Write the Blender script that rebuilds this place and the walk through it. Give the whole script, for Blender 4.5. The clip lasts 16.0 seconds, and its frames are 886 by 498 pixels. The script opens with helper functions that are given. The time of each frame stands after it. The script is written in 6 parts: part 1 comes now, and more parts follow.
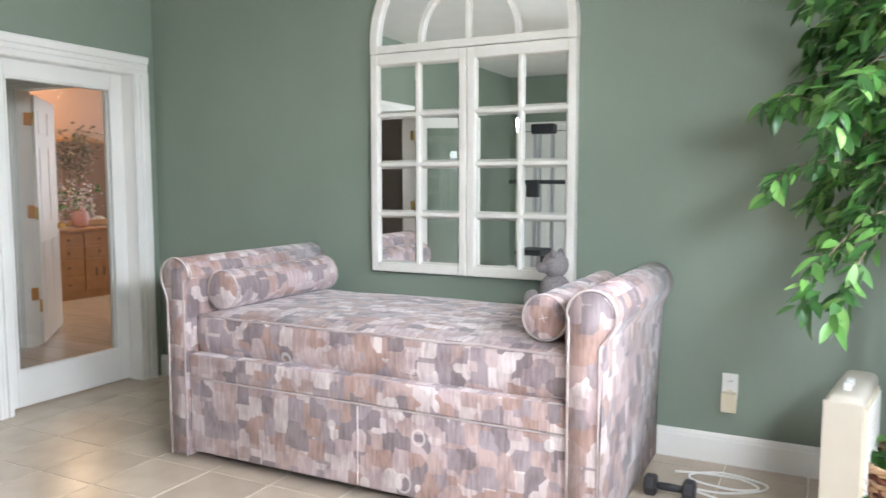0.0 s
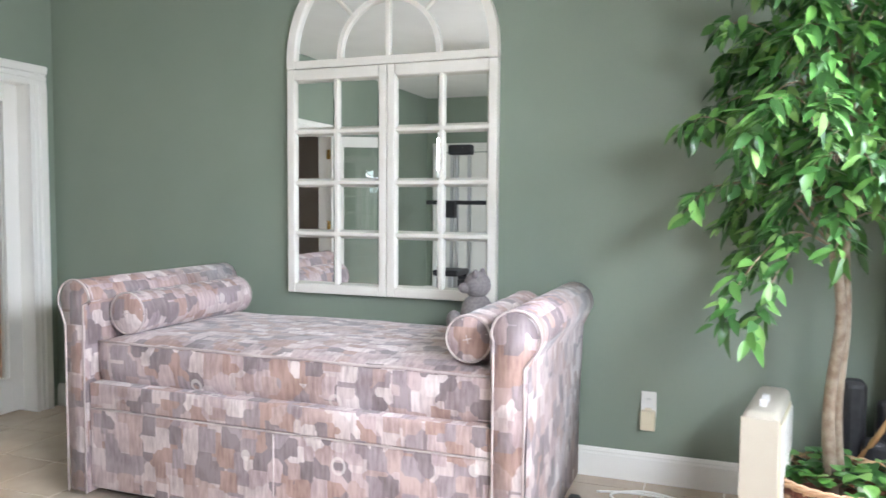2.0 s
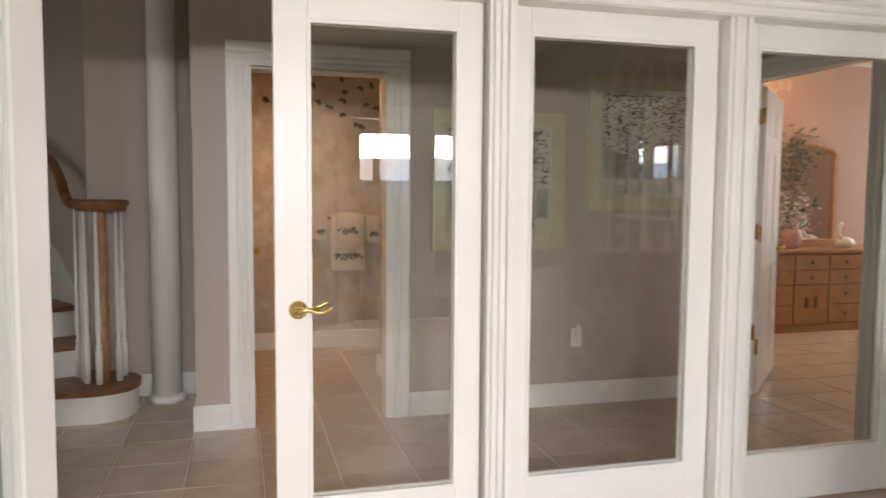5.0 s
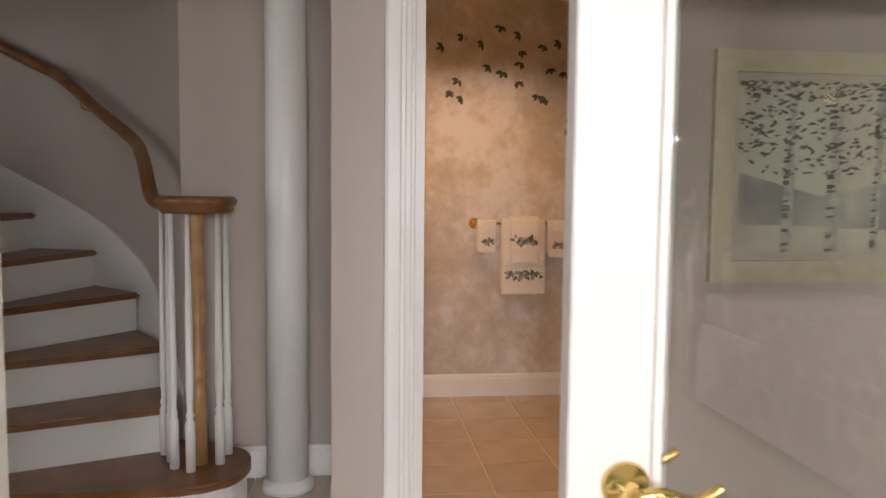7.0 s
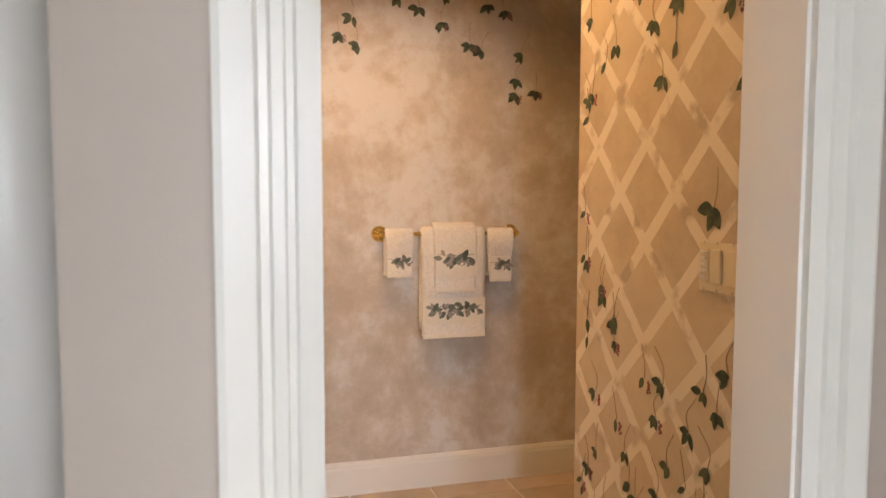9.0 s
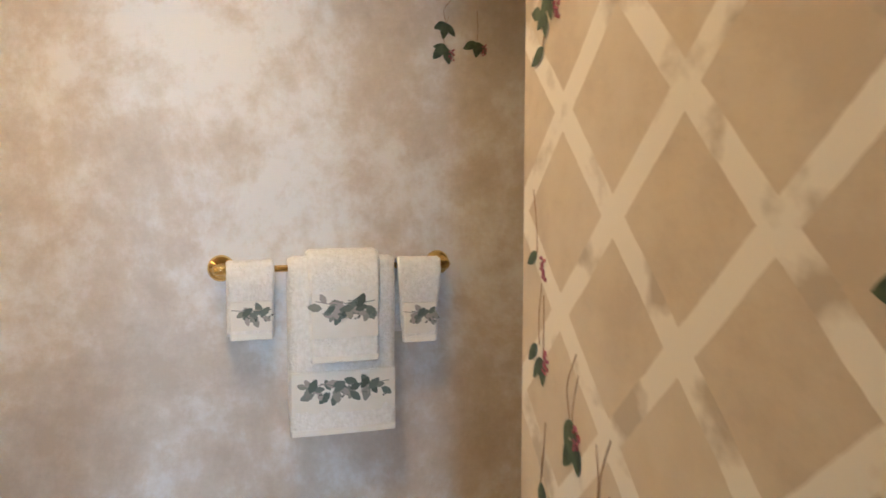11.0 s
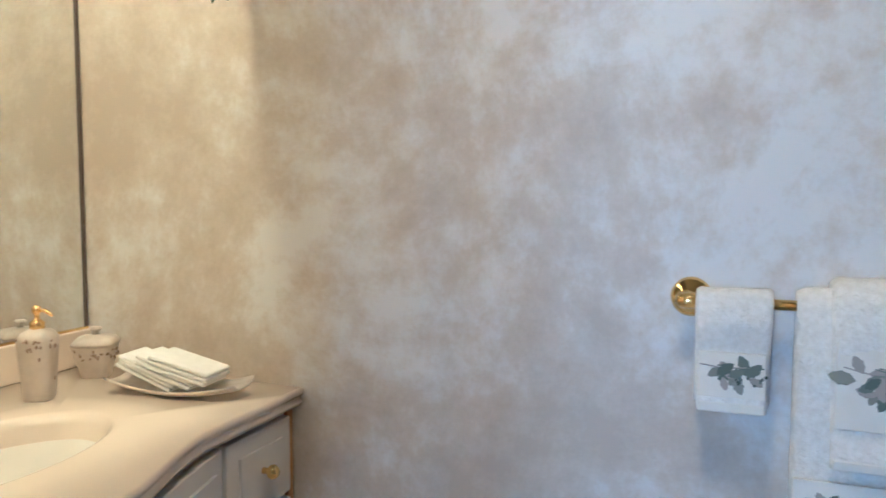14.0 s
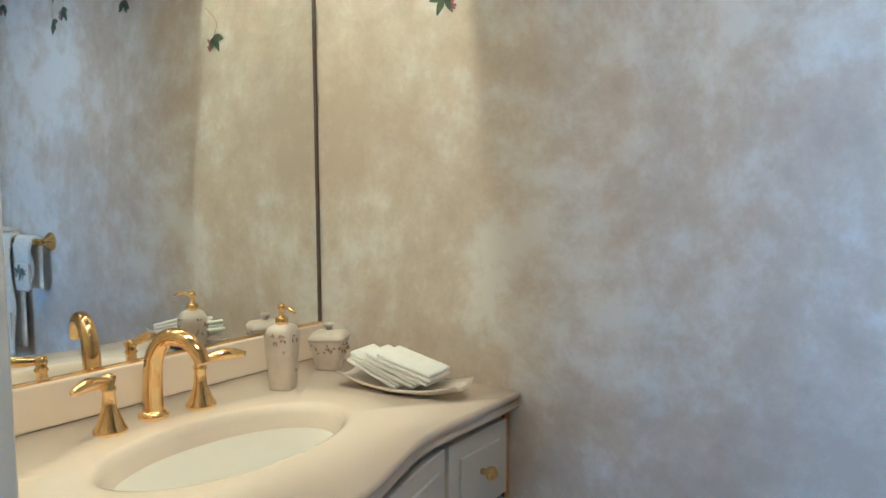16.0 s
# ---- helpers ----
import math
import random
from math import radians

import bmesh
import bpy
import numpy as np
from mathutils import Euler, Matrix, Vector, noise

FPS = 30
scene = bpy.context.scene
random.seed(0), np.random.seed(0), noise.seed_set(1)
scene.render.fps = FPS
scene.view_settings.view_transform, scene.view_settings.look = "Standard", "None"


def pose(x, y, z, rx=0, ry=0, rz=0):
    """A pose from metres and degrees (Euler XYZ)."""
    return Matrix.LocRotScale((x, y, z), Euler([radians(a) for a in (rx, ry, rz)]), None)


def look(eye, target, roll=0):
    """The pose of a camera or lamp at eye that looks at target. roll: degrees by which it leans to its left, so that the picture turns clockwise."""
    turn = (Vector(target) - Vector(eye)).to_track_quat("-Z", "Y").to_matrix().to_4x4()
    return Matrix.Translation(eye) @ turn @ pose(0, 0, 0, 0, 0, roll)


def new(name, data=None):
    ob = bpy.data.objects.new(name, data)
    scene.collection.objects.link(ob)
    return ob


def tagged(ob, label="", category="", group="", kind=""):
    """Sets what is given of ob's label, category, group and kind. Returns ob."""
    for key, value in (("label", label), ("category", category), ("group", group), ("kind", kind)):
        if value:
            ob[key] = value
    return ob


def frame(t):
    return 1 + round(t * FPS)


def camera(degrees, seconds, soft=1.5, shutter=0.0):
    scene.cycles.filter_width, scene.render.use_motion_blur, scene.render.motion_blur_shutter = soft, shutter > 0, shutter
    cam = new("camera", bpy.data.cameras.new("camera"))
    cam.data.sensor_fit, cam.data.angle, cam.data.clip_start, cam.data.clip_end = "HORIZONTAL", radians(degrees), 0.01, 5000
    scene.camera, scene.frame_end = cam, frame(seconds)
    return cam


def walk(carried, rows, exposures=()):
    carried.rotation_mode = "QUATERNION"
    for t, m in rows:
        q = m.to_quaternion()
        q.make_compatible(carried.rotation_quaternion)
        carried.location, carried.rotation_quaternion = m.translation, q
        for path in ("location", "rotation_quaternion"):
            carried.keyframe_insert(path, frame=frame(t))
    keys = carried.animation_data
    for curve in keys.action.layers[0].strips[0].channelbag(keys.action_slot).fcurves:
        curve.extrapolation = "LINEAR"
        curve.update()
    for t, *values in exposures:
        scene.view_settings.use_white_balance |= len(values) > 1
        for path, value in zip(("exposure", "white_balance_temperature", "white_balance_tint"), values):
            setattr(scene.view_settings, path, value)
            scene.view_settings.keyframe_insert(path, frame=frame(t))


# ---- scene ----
cam = camera(60.7, 16.0, 1.5, 0.3)

# ---- camera and walk ----
PATH = [
    (0, (-0.101, -0.09, 1.302), (-1.006, 1.685, 1.126), 0.0),
    (0.5, (-0.047, -0.093, 1.308), (-0.783, 1.759, 1.14), 0.2),
    (1, (-0.029, -0.109, 1.311), (-0.655, 1.783, 1.153), 0.3),
    (1.5, (-0.074, -0.101, 1.3), (-0.681, 1.799, 1.16), 0.4),
    (2, (-0.155, -0.035, 1.292), (-0.857, 1.834, 1.172), 0.4),
    (2.5, (-0.249, 0.082, 1.296), (-1.147, 1.865, 1.182), 0.5),
    (3, (-0.38, 0.19, 1.28), (-1.54, 1.816, 1.163), 0.5),
    (3.5, (-0.592, 0.333, 1.295), (-2.038, 1.709, 1.169), 0.5),
    (4, (-0.865, 0.446, 1.306), (-2.549, 1.518, 1.172), 0.5),
    (4.5, (-1.178, 0.548, 1.313), (-3.02, 1.314, 1.172), 0.5),
    (5, (-1.546, 0.573, 1.309), (-3.472, 1.092, 1.158), 0.4),
    (5.2, (-1.705, 0.57, 1.304), (-3.648, 1.019, 1.151), 0.4),
    (7.3, (-3.509, 0.374, 1.266), (-5.49, 0.604, 1.114), 0.6),
    (7.5, (-3.677, 0.351, 1.253), (-5.656, 0.599, 1.103), 0.3),
    (8, (-4.08, 0.339, 1.262), (-6.046, 0.673, 1.107), 0.2),
    (8.5, (-4.455, 0.408, 1.276), (-6.395, 0.869, 1.113), 0.4),
    (8.7, (-4.606, 0.446, 1.266), (-6.531, 0.963, 1.103), 0.2),
    (10.8, (-5.78, 1.083, 1.238), (-7.672, 1.718, 1.112), -0.1),
    (11, (-5.875, 1.109, 1.284), (-7.778, 1.705, 1.129), 0.1),
    (11.5, (-6.127, 1.143, 1.314), (-8.064, 1.618, 1.162), 0.5),
    (12, (-6.309, 1.196, 1.346), (-8.292, 1.418, 1.166), 0.3),
    (12.5, (-6.435, 1.227, 1.301), (-8.43, 1.156, 1.185), 0.3),
    (13, (-6.506, 1.224, 1.299), (-8.478, 0.931, 1.131), 0.2),
    (13.5, (-6.527, 1.236, 1.269), (-8.452, 0.715, 1.122), 0.2),
    (14, (-6.519, 1.211, 1.266), (-8.378, 0.49, 1.109), 0.2),
    (14.5, (-6.518, 1.196, 1.278), (-8.304, 0.31, 1.107), -0.0),
    (15, (-6.517, 1.184, 1.284), (-8.232, 0.17, 1.111), -0.1),
    (15.5, (-6.517, 1.178, 1.289), (-8.167, 0.061, 1.112), -0.3),
    (16, (-6.504, 1.169, 1.297), (-8.113, -0.005, 1.117), -0.3),
]
walk(cam, [(t, look(e, a, r)) for t, e, a, r in PATH],
     exposures=[(0, -0.08, 6300, 15), (1.0, -0.1, 6250, 16), (2.5, -0.03, 6350, 17), (4.0, -0.4, 7150, 23), (5.2, -0.4, 7200, 23), (7.5, 0.06, 7050, 24), (8.6, 0.28, 6900, 21), (10.8, 0.55, 4850, 2), (12.0, 0.58, 4350, 3), (14, 0.34, 3750, -1), (16, 0.14, 3520, -5)])

# ---- light ----
world = bpy.data.worlds.new("world")
scene.world = world
world.use_nodes = True
wn = world.node_tree
sky = wn.nodes.new("ShaderNodeTexSky")
sky.sky_type = "NISHITA"
sky.sun_disc = False
sky.sun_elevation = radians(52)
sky.sun_rotation = radians(70)
wn.links.new(sky.outputs[0], wn.nodes["Background"].inputs[0])
wn.nodes["Background"].inputs[1].default_value = 0.15


def lamp(name, kind, place, target, energy, colour, **more):
    d = bpy.data.lights.new(name, kind)
    d.energy, d.color = energy, colour
    for k, v in more.items():
        if k == "size":
            if kind == "AREA":
                d.shape, d.size, d.size_y = "RECTANGLE", v[0], v[1]
            else:
                d.shadow_soft_size = v
        elif k == "cone":
            d.spot_size, d.spot_blend = radians(v[0]), v[1]
        elif k == "angle":
            d.angle = radians(v)
    ob = new(name, d)
    ob.matrix_basis = look(place, target)
    return ob


DAY = (0.86, 0.94, 1.0)
WARM = (1.0, 0.66, 0.33)
lamp("sun", "SUN", (8, 3, 11), (0, 0, 0), 4.5, (1, 0.95, 0.87), angle=0.6)
lamp("daylight_east_a", "AREA", (0.80, 2.37, 1.82), (-5, 1.4, 0.9), 160, DAY, size=(1.4, 0.34))
lamp("daylight_east_b", "AREA", (0.80, 0.42, 1.82), (-4, 1.7, 0.9), 250, DAY, size=(1.7, 0.34))
# Cool fill added for the stair hall; the wall behind it has no window.
lamp("fill_hall", "AREA", (-4.9, -2.9, 1.5), (-5.6, 1.0, 0.8), 17, DAY, size=(1.0, 1.8))
# Unseen strip of assumed form; an added board in front cuts its warm light.
lamp("vanity_strip_light", "AREA", (-7.29, 0.175, 2.30), (-7.29, 0.1751, 0), 13, (1.0, 0.60, 0.22), size=(1.12, 0.045))
lamp("powder_ceiling_lamp", "SPOT", (-6.95, 1.1, 2.52), (-6.95, 1.1001, 0), 58, (1.0, 0.56, 0.22), size=0.10, cone=(134, 0.6))
# Warm fill added in mid-air to brighten the bedroom; it has no fixture.
lamp("bedroom_warm_fill", "POINT", (-7.3, 5.2, 2.3), (-8, 6, 0), 44, WARM, size=0.12)
# Cool fill added before the closed north wall, clear of the dresser mirror's view.
lamp("bedroom_cool_fill", "AREA", (-7.1, 8.3, 1.5), (-6.5, 5.0, 1.0), 70, DAY, size=(1.4, 1.6))


# ---- materials ----
def mat(name, col, rough=0.6, metal=0.0, col2=None, scale=6.0, detail=4.0, bump=0.0, bscale=80.0, mix=0.5, coord="Object", spec=None, stops=(0.35, 0.65), random_tint=0.0):
    m = bpy.data.materials.new(name)
    m.use_nodes = True
    n, l = m.node_tree.nodes, m.node_tree.links
    b = n["Principled BSDF"]
    b.inputs["Base Color"].default_value = (*col, 1)
    b.inputs["Roughness"].default_value = rough
    b.inputs["Metallic"].default_value = metal
    if spec is not None:
        b.inputs["Specular IOR Level"].default_value = spec
    tc = n.new("ShaderNodeTexCoord")
    if col2:
        t = n.new("ShaderNodeTexNoise")
        t.inputs["Scale"].default_value, t.inputs["Detail"].default_value = scale, detail
        l.new(tc.outputs[coord], t.inputs["Vector"])
        r = n.new("ShaderNodeValToRGB")
        r.color_ramp.elements[0].position, r.color_ramp.elements[1].position = stops
        r.color_ramp.elements[0].color, r.color_ramp.elements[1].color = (*col, 1), (*col2, 1)
        l.new(t.outputs[0], r.inputs[0])
        out = r.outputs[0]
        if random_tint:
            oi = n.new("ShaderNodeObjectInfo")
            hv = n.new("ShaderNodeHueSaturation")
            ma = n.new("ShaderNodeMapRange")
            ma.inputs[3].default_value, ma.inputs[4].default_value = 1 - random_tint, 1 + random_tint
            l.new(oi.outputs["Random"], ma.inputs[0])
            l.new(ma.outputs[0], hv.inputs["Value"])
            l.new(out, hv.inputs["Color"])
            out = hv.outputs[0]
        l.new(out, b.inputs["Base Color"])
    if bump:
        t2 = n.new("ShaderNodeTexNoise")
        t2.inputs["Scale"].default_value, t2.inputs["Detail"].default_value = bscale, 3
        l.new(tc.outputs[coord], t2.inputs["Vector"])
        bu = n.new("ShaderNodeBump")
        bu.inputs["Strength"].default_value, bu.inputs["Distance"].default_value = bump, 0.004
        l.new(t2.outputs[0], bu.inputs["Height"])
        l.new(bu.outputs[0], b.inputs["Normal"])
    return m


def math_node(n, l, op, a, b=None, c=None):
    q = n.new("ShaderNodeMath")
    q.operation = op
    for i, v in enumerate((a, b, c)):
        if v is None:
            continue
        if isinstance(v, (int, float)):
            q.inputs[i].default_value = v
        else:
            l.new(v, q.inputs[i])
    return q.outputs[0]


GREEN = mat("sage_green_paint", (0.215, 0.262, 0.205), 0.55, col2=(0.235, 0.282, 0.222), scale=1.3, bump=0.08, bscale=180)
TRIM = mat("white_trim_paint", (0.80, 0.785, 0.73), 0.35, col2=(0.84, 0.825, 0.775), scale=2, bump=0.03, bscale=60)
CEIL = mat("ceiling_paint", (0.82, 0.82, 0.79), 0.8, col2=(0.86, 0.86, 0.83), scale=3, bump=0.2, bscale=120)
TAUPE = mat("taupe_paint", (0.45, 0.385, 0.33), 0.6, col2=(0.475, 0.41, 0.35), scale=1.5, bump=0.08, bscale=180)
PEACH = mat("peach_paint", (0.43, 0.275, 0.205), 0.6, col2=(0.46, 0.30, 0.23), scale=1.5, bump=0.08, bscale=180)
GROUT = mat("pale_grout", (0.70, 0.65, 0.57), 0.85, col2=(0.62, 0.56, 0.49), scale=20)
TILE = mat("beige_tile", (0.50, 0.41, 0.32), 0.24, col2=(0.57, 0.475, 0.375), scale=5, detail=6, bump=0.04, bscale=30, coord="Object", random_tint=0.06)
BRASS = mat("polished_brass", (0.83, 0.60, 0.22), 0.10, 1.0)
CHROME = mat("dull_steel", (0.55, 0.55, 0.56), 0.3, 1.0)
BLACK = mat("black_rubber", (0.02, 0.02, 0.022), 0.5, col2=(0.03, 0.03, 0.032), scale=30)
WOOD = mat("oak_stain", (0.17, 0.068, 0.022), 0.36, col2=(0.26, 0.112, 0.040), scale=9, detail=8, bump=0.05)
OAK = mat("light_oak", (0.36, 0.19, 0.075), 0.35, col2=(0.46, 0.27, 0.12), scale=12, detail=8, bump=0.05)
BARK = mat("pale_bark", (0.36, 0.29, 0.21), 0.8, col2=(0.22, 0.15, 0.10), scale=25, detail=6, bump=0.5, bscale=40)
CREAM = mat("cream_marble", (0.74, 0.64, 0.52), 0.16, col2=(0.77, 0.675, 0.56), scale=3, detail=5)
CABINET = mat("cream_cabinet_paint", (0.62, 0.59, 0.54), 0.35, col2=(0.66, 0.63, 0.58), scale=4)
TERRY = mat("white_terry", (0.78, 0.75, 0.68), 0.95, col2=(0.87, 0.845, 0.785), scale=90, bump=1.0, bscale=150)
BAND = mat("satin_band", (0.80, 0.76, 0.66), 0.5, col2=(0.84, 0.80, 0.71), scale=30)
GREYLEAF = mat("grey_green_print", (0.10, 0.12, 0.10), 0.8)
PAINTLEAF = mat("painted_ivy_green", (0.03, 0.05, 0.028), 0.6, col2=(0.085, 0.115, 0.06), scale=40, detail=2)
PAINTVINE = mat("painted_vine_brown", (0.36, 0.22, 0.12), 0.7, col2=(0.28, 0.18, 0.10), scale=20)
BERRY = mat("painted_berry", (0.28, 0.06, 0.09), 0.5, col2=(0.36, 0.10, 0.12), scale=50)
IVORY = mat("ivory_plastic", (0.72, 0.64, 0.46), 0.35, col2=(0.74, 0.66, 0.48), scale=6)
PLASTIC = mat("white_plastic", (0.78, 0.77, 0.73), 0.35, col2=(0.80, 0.79, 0.75), scale=6)
HEATER = mat("putty_enamel", (0.55, 0.50, 0.41), 0.4, col2=(0.58, 0.53, 0.44), scale=6, bump=0.03)
WICKER = mat("wicker", (0.50, 0.30, 0.17), 0.6, col2=(0.62, 0.40, 0.25), scale=30, bump=0.3, bscale=120)
WICKER2 = mat("dark_wicker", (0.16, 0.055, 0.035), 0.6, col2=(0.24, 0.09, 0.055), scale=30, bump=0.3, bscale=120)
PLUSH = mat("grey_plush", (0.19, 0.17, 0.17), 0.95, col2=(0.26, 0.235, 0.23), scale=90, bump=1.0, bscale=240)
CHAMP = mat("champagne_frame", (0.50, 0.45, 0.31), 0.4, 0.1, col2=(0.57, 0.52, 0.37), scale=20, bump=0.1)
PINK = mat("pink_ceramic", (0.62, 0.36, 0.36), 0.2, col2=(0.66, 0.41, 0.40), scale=8)
GRASS = mat("meadow", (0.10, 0.15, 0.04), 0.9, col2=(0.17, 0.19, 0.07), scale=0.4, detail=8)
HILL = mat("far_hills", (0.16, 0.21, 0.27), 1.0, col2=(0.20, 0.25, 0.31), scale=0.02)
STONE = mat("terrace_stone", (0.42, 0.36, 0.31), 0.8, col2=(0.50, 0.44, 0.39), scale=3, bump=0.3, bscale=30)
DARKDOOR = mat("dark_brown_door", (0.09, 0.055, 0.04), 0.4, col2=(0.13, 0.08, 0.06), scale=12)
# near-black for the daybed's painted shade, the toe kick and the mirror edge
DARK = mat("shade_and_parts_dark", (0.10, 0.075, 0.07), 0.8)

m = bpy.data.materials.new("leaf")
m.use_nodes = True
n_, l_ = m.node_tree.nodes, m.node_tree.links
b_ = n_["Principled BSDF"]
g_ = n_.new("ShaderNodeNewGeometry")
r_ = n_.new("ShaderNodeValToRGB")
for i_, (p_, c_) in enumerate(((0.0, (0.03, 0.09, 0.024)), (0.5, (0.06, 0.18, 0.04)), (0.85, (0.13, 0.30, 0.065)), (1.0, (0.24, 0.42, 0.12)))):
    e_ = r_.color_ramp.elements[i_] if i_ < 2 else r_.color_ramp.elements.new(p_)
    e_.position, e_.color = p_, (*c_, 1)
l_.new(g_.outputs["Random Per Island"], r_.inputs[0])
l_.new(r_.outputs[0], b_.inputs["Base Color"])
b_.inputs["Roughness"].default_value = 0.32
LEAF = m
n_, l_ = GREYLEAF.node_tree.nodes, GREYLEAF.node_tree.links
g_, r_ = n_.new("ShaderNodeNewGeometry"), n_.new("ShaderNodeValToRGB")
for i_, (p_, c_) in enumerate(((0.0, (0.06, 0.08, 0.065)), (0.45, (0.16, 0.19, 0.16)), (0.8, (0.30, 0.30, 0.25)), (1.0, (0.42, 0.37, 0.33)))):
    e_ = r_.color_ramp.elements[i_] if i_ < 2 else r_.color_ramp.elements.new(p_)
    e_.position, e_.color = p_, (*c_, 1)
l_.new(g_.outputs["Random Per Island"], r_.inputs[0])
l_.new(r_.outputs[0], n_["Principled BSDF"].inputs["Base Color"])


def glass(name, tint=(1, 1, 1), gloss=0.0):
    g = bpy.data.materials.new(name)
    g.use_nodes = True
    n, l = g.node_tree.nodes, g.node_tree.links
    n.remove(n["Principled BSDF"])
    t, s, x, f = n.new("ShaderNodeBsdfTransparent"), n.new("ShaderNodeBsdfGlossy"), n.new("ShaderNodeMixShader"), n.new("ShaderNodeLayerWeight")
    t.inputs[0].default_value = (*tint, 1)
    s.inputs["Roughness"].default_value = gloss
    f.inputs["Blend"].default_value = 0.5
    gain = math_node(n, l, "ADD", math_node(n, l, "MULTIPLY", math_node(n, l, "POWER", f.outputs["Facing"], 4.0), 0.75), 0.07)
    l.new(gain, x.inputs[0])
    l.new(t.outputs[0], x.inputs[1])
    l.new(s.outputs[0], x.inputs[2])
    l.new(x.outputs[0], n["Material Output"].inputs[0])
    return g


GLASS = glass("pane_glass", (0.95, 0.96, 0.95))
MIRROR = mat("mirror_silver", (0.88, 0.90, 0.89), 0.01, 1.0)


def clouds(name, base, pale, dark, lattice=False):
    """Sponged faux finish in drifting clouds; with a painted diamond lattice where asked."""
    g = bpy.data.materials.new(name)
    g.use_nodes = True
    n, l = g.node_tree.nodes, g.node_tree.links
    b = n["Principled BSDF"]
    b.inputs["Roughness"].default_value = 0.5
    tc = n.new("ShaderNodeTexCoord")
    a, c = n.new("ShaderNodeTexNoise"), n.new("ShaderNodeTexNoise")
    a.inputs["Scale"].default_value, a.inputs["Detail"].default_value, a.inputs["Roughness"].default_value = 1.7, 12, 0.70
    a.inputs["Distortion"].default_value = 0.35
    c.inputs["Scale"].default_value, c.inputs["Detail"].default_value = 9.0, 10
    c.inputs["Roughness"].default_value = 0.72
    for q in (a, c):
        l.new(tc.outputs["Object"], q.inputs["Vector"])
    r = n.new("ShaderNodeValToRGB")
    for i, (p, k) in enumerate(((0.41, dark), (0.485, base), (0.57, pale))):
        e = r.color_ramp.elements[i] if i < 2 else r.color_ramp.elements.new(p)
        e.position, e.color = p, (*k, 1)
    mixv = math_node(n, l, "ADD", math_node(n, l, "MULTIPLY", a.outputs[0], 0.64), math_node(n, l, "MULTIPLY", c.outputs[0], 0.36))
    l.new(mixv, r.inputs[0])
    out = r.outputs[0]
    if lattice:
        s = n.new("ShaderNodeSeparateXYZ")
        l.new(tc.outputs["Object"], s.inputs[0])
        u1 = math_node(n, l, "DIVIDE", math_node(n, l, "ADD", s.outputs[0], 6.613), 0.252)
        u2 = math_node(n, l, "DIVIDE", math_node(n, l, "SUBTRACT", s.outputs[2], 1.256), 0.2525)
        masks = []
        wob = math_node(n, l, "MULTIPLY", math_node(n, l, "SUBTRACT", c.outputs[0], 0.5), 0.06)
        for op in ("ADD", "SUBTRACT"):
            u = math_node(n, l, op, u1, u2)
            fr = math_node(n, l, "ABSOLUTE", math_node(n, l, "SUBTRACT", math_node(n, l, "FRACT", math_node(n, l, "ADD", math_node(n, l, "ADD", u, wob), 20.5)), 0.5))
            masks.append(math_node(n, l, "LESS_THAN", fr, 0.095))
        mk = math_node(n, l, "MAXIMUM", masks[0], masks[1])
        st = n.new("ShaderNodeTexNoise")
        st.inputs["Scale"].default_value, st.inputs["Detail"].default_value = 11, 5
        l.new(tc.outputs["Object"], st.inputs["Vector"])
        sr = n.new("ShaderNodeValToRGB")
        for i, (p, k) in enumerate(((0.36, (0.47, 0.39, 0.28)), (0.48, (0.83, 0.77, 0.65)))):
            sr.color_ramp.elements[i].position, sr.color_ramp.elements[i].color = p, (*k, 1)
        l.new(st.outputs[0], sr.inputs[0])
        mx = n.new("ShaderNodeMix")
        mx.data_type = "RGBA"
        l.new(math_node(n, l, "MULTIPLY", mk, 0.85), mx.inputs[0])
        l.new(out, mx.inputs[6])
        l.new(sr.outputs[0], mx.inputs[7])
        out = mx.outputs[2]
    l.new(out, b.inputs["Base Color"])
    bu = n.new("ShaderNodeBump")
    bu.inputs["Strength"].default_value, bu.inputs["Distance"].default_value = 0.12, 0.004
    l.new(c.outputs[0], bu.inputs["Height"])
    l.new(bu.outputs[0], b.inputs["Normal"])
    return g


FAUX = clouds("sponged_wall", (0.585, 0.515, 0.425), (0.715, 0.69, 0.65), (0.505, 0.43, 0.335))
TRELLIS = clouds("trellis_wall_paint", (0.60, 0.50, 0.355), (0.64, 0.545, 0.40), (0.53, 0.43, 0.30), True)


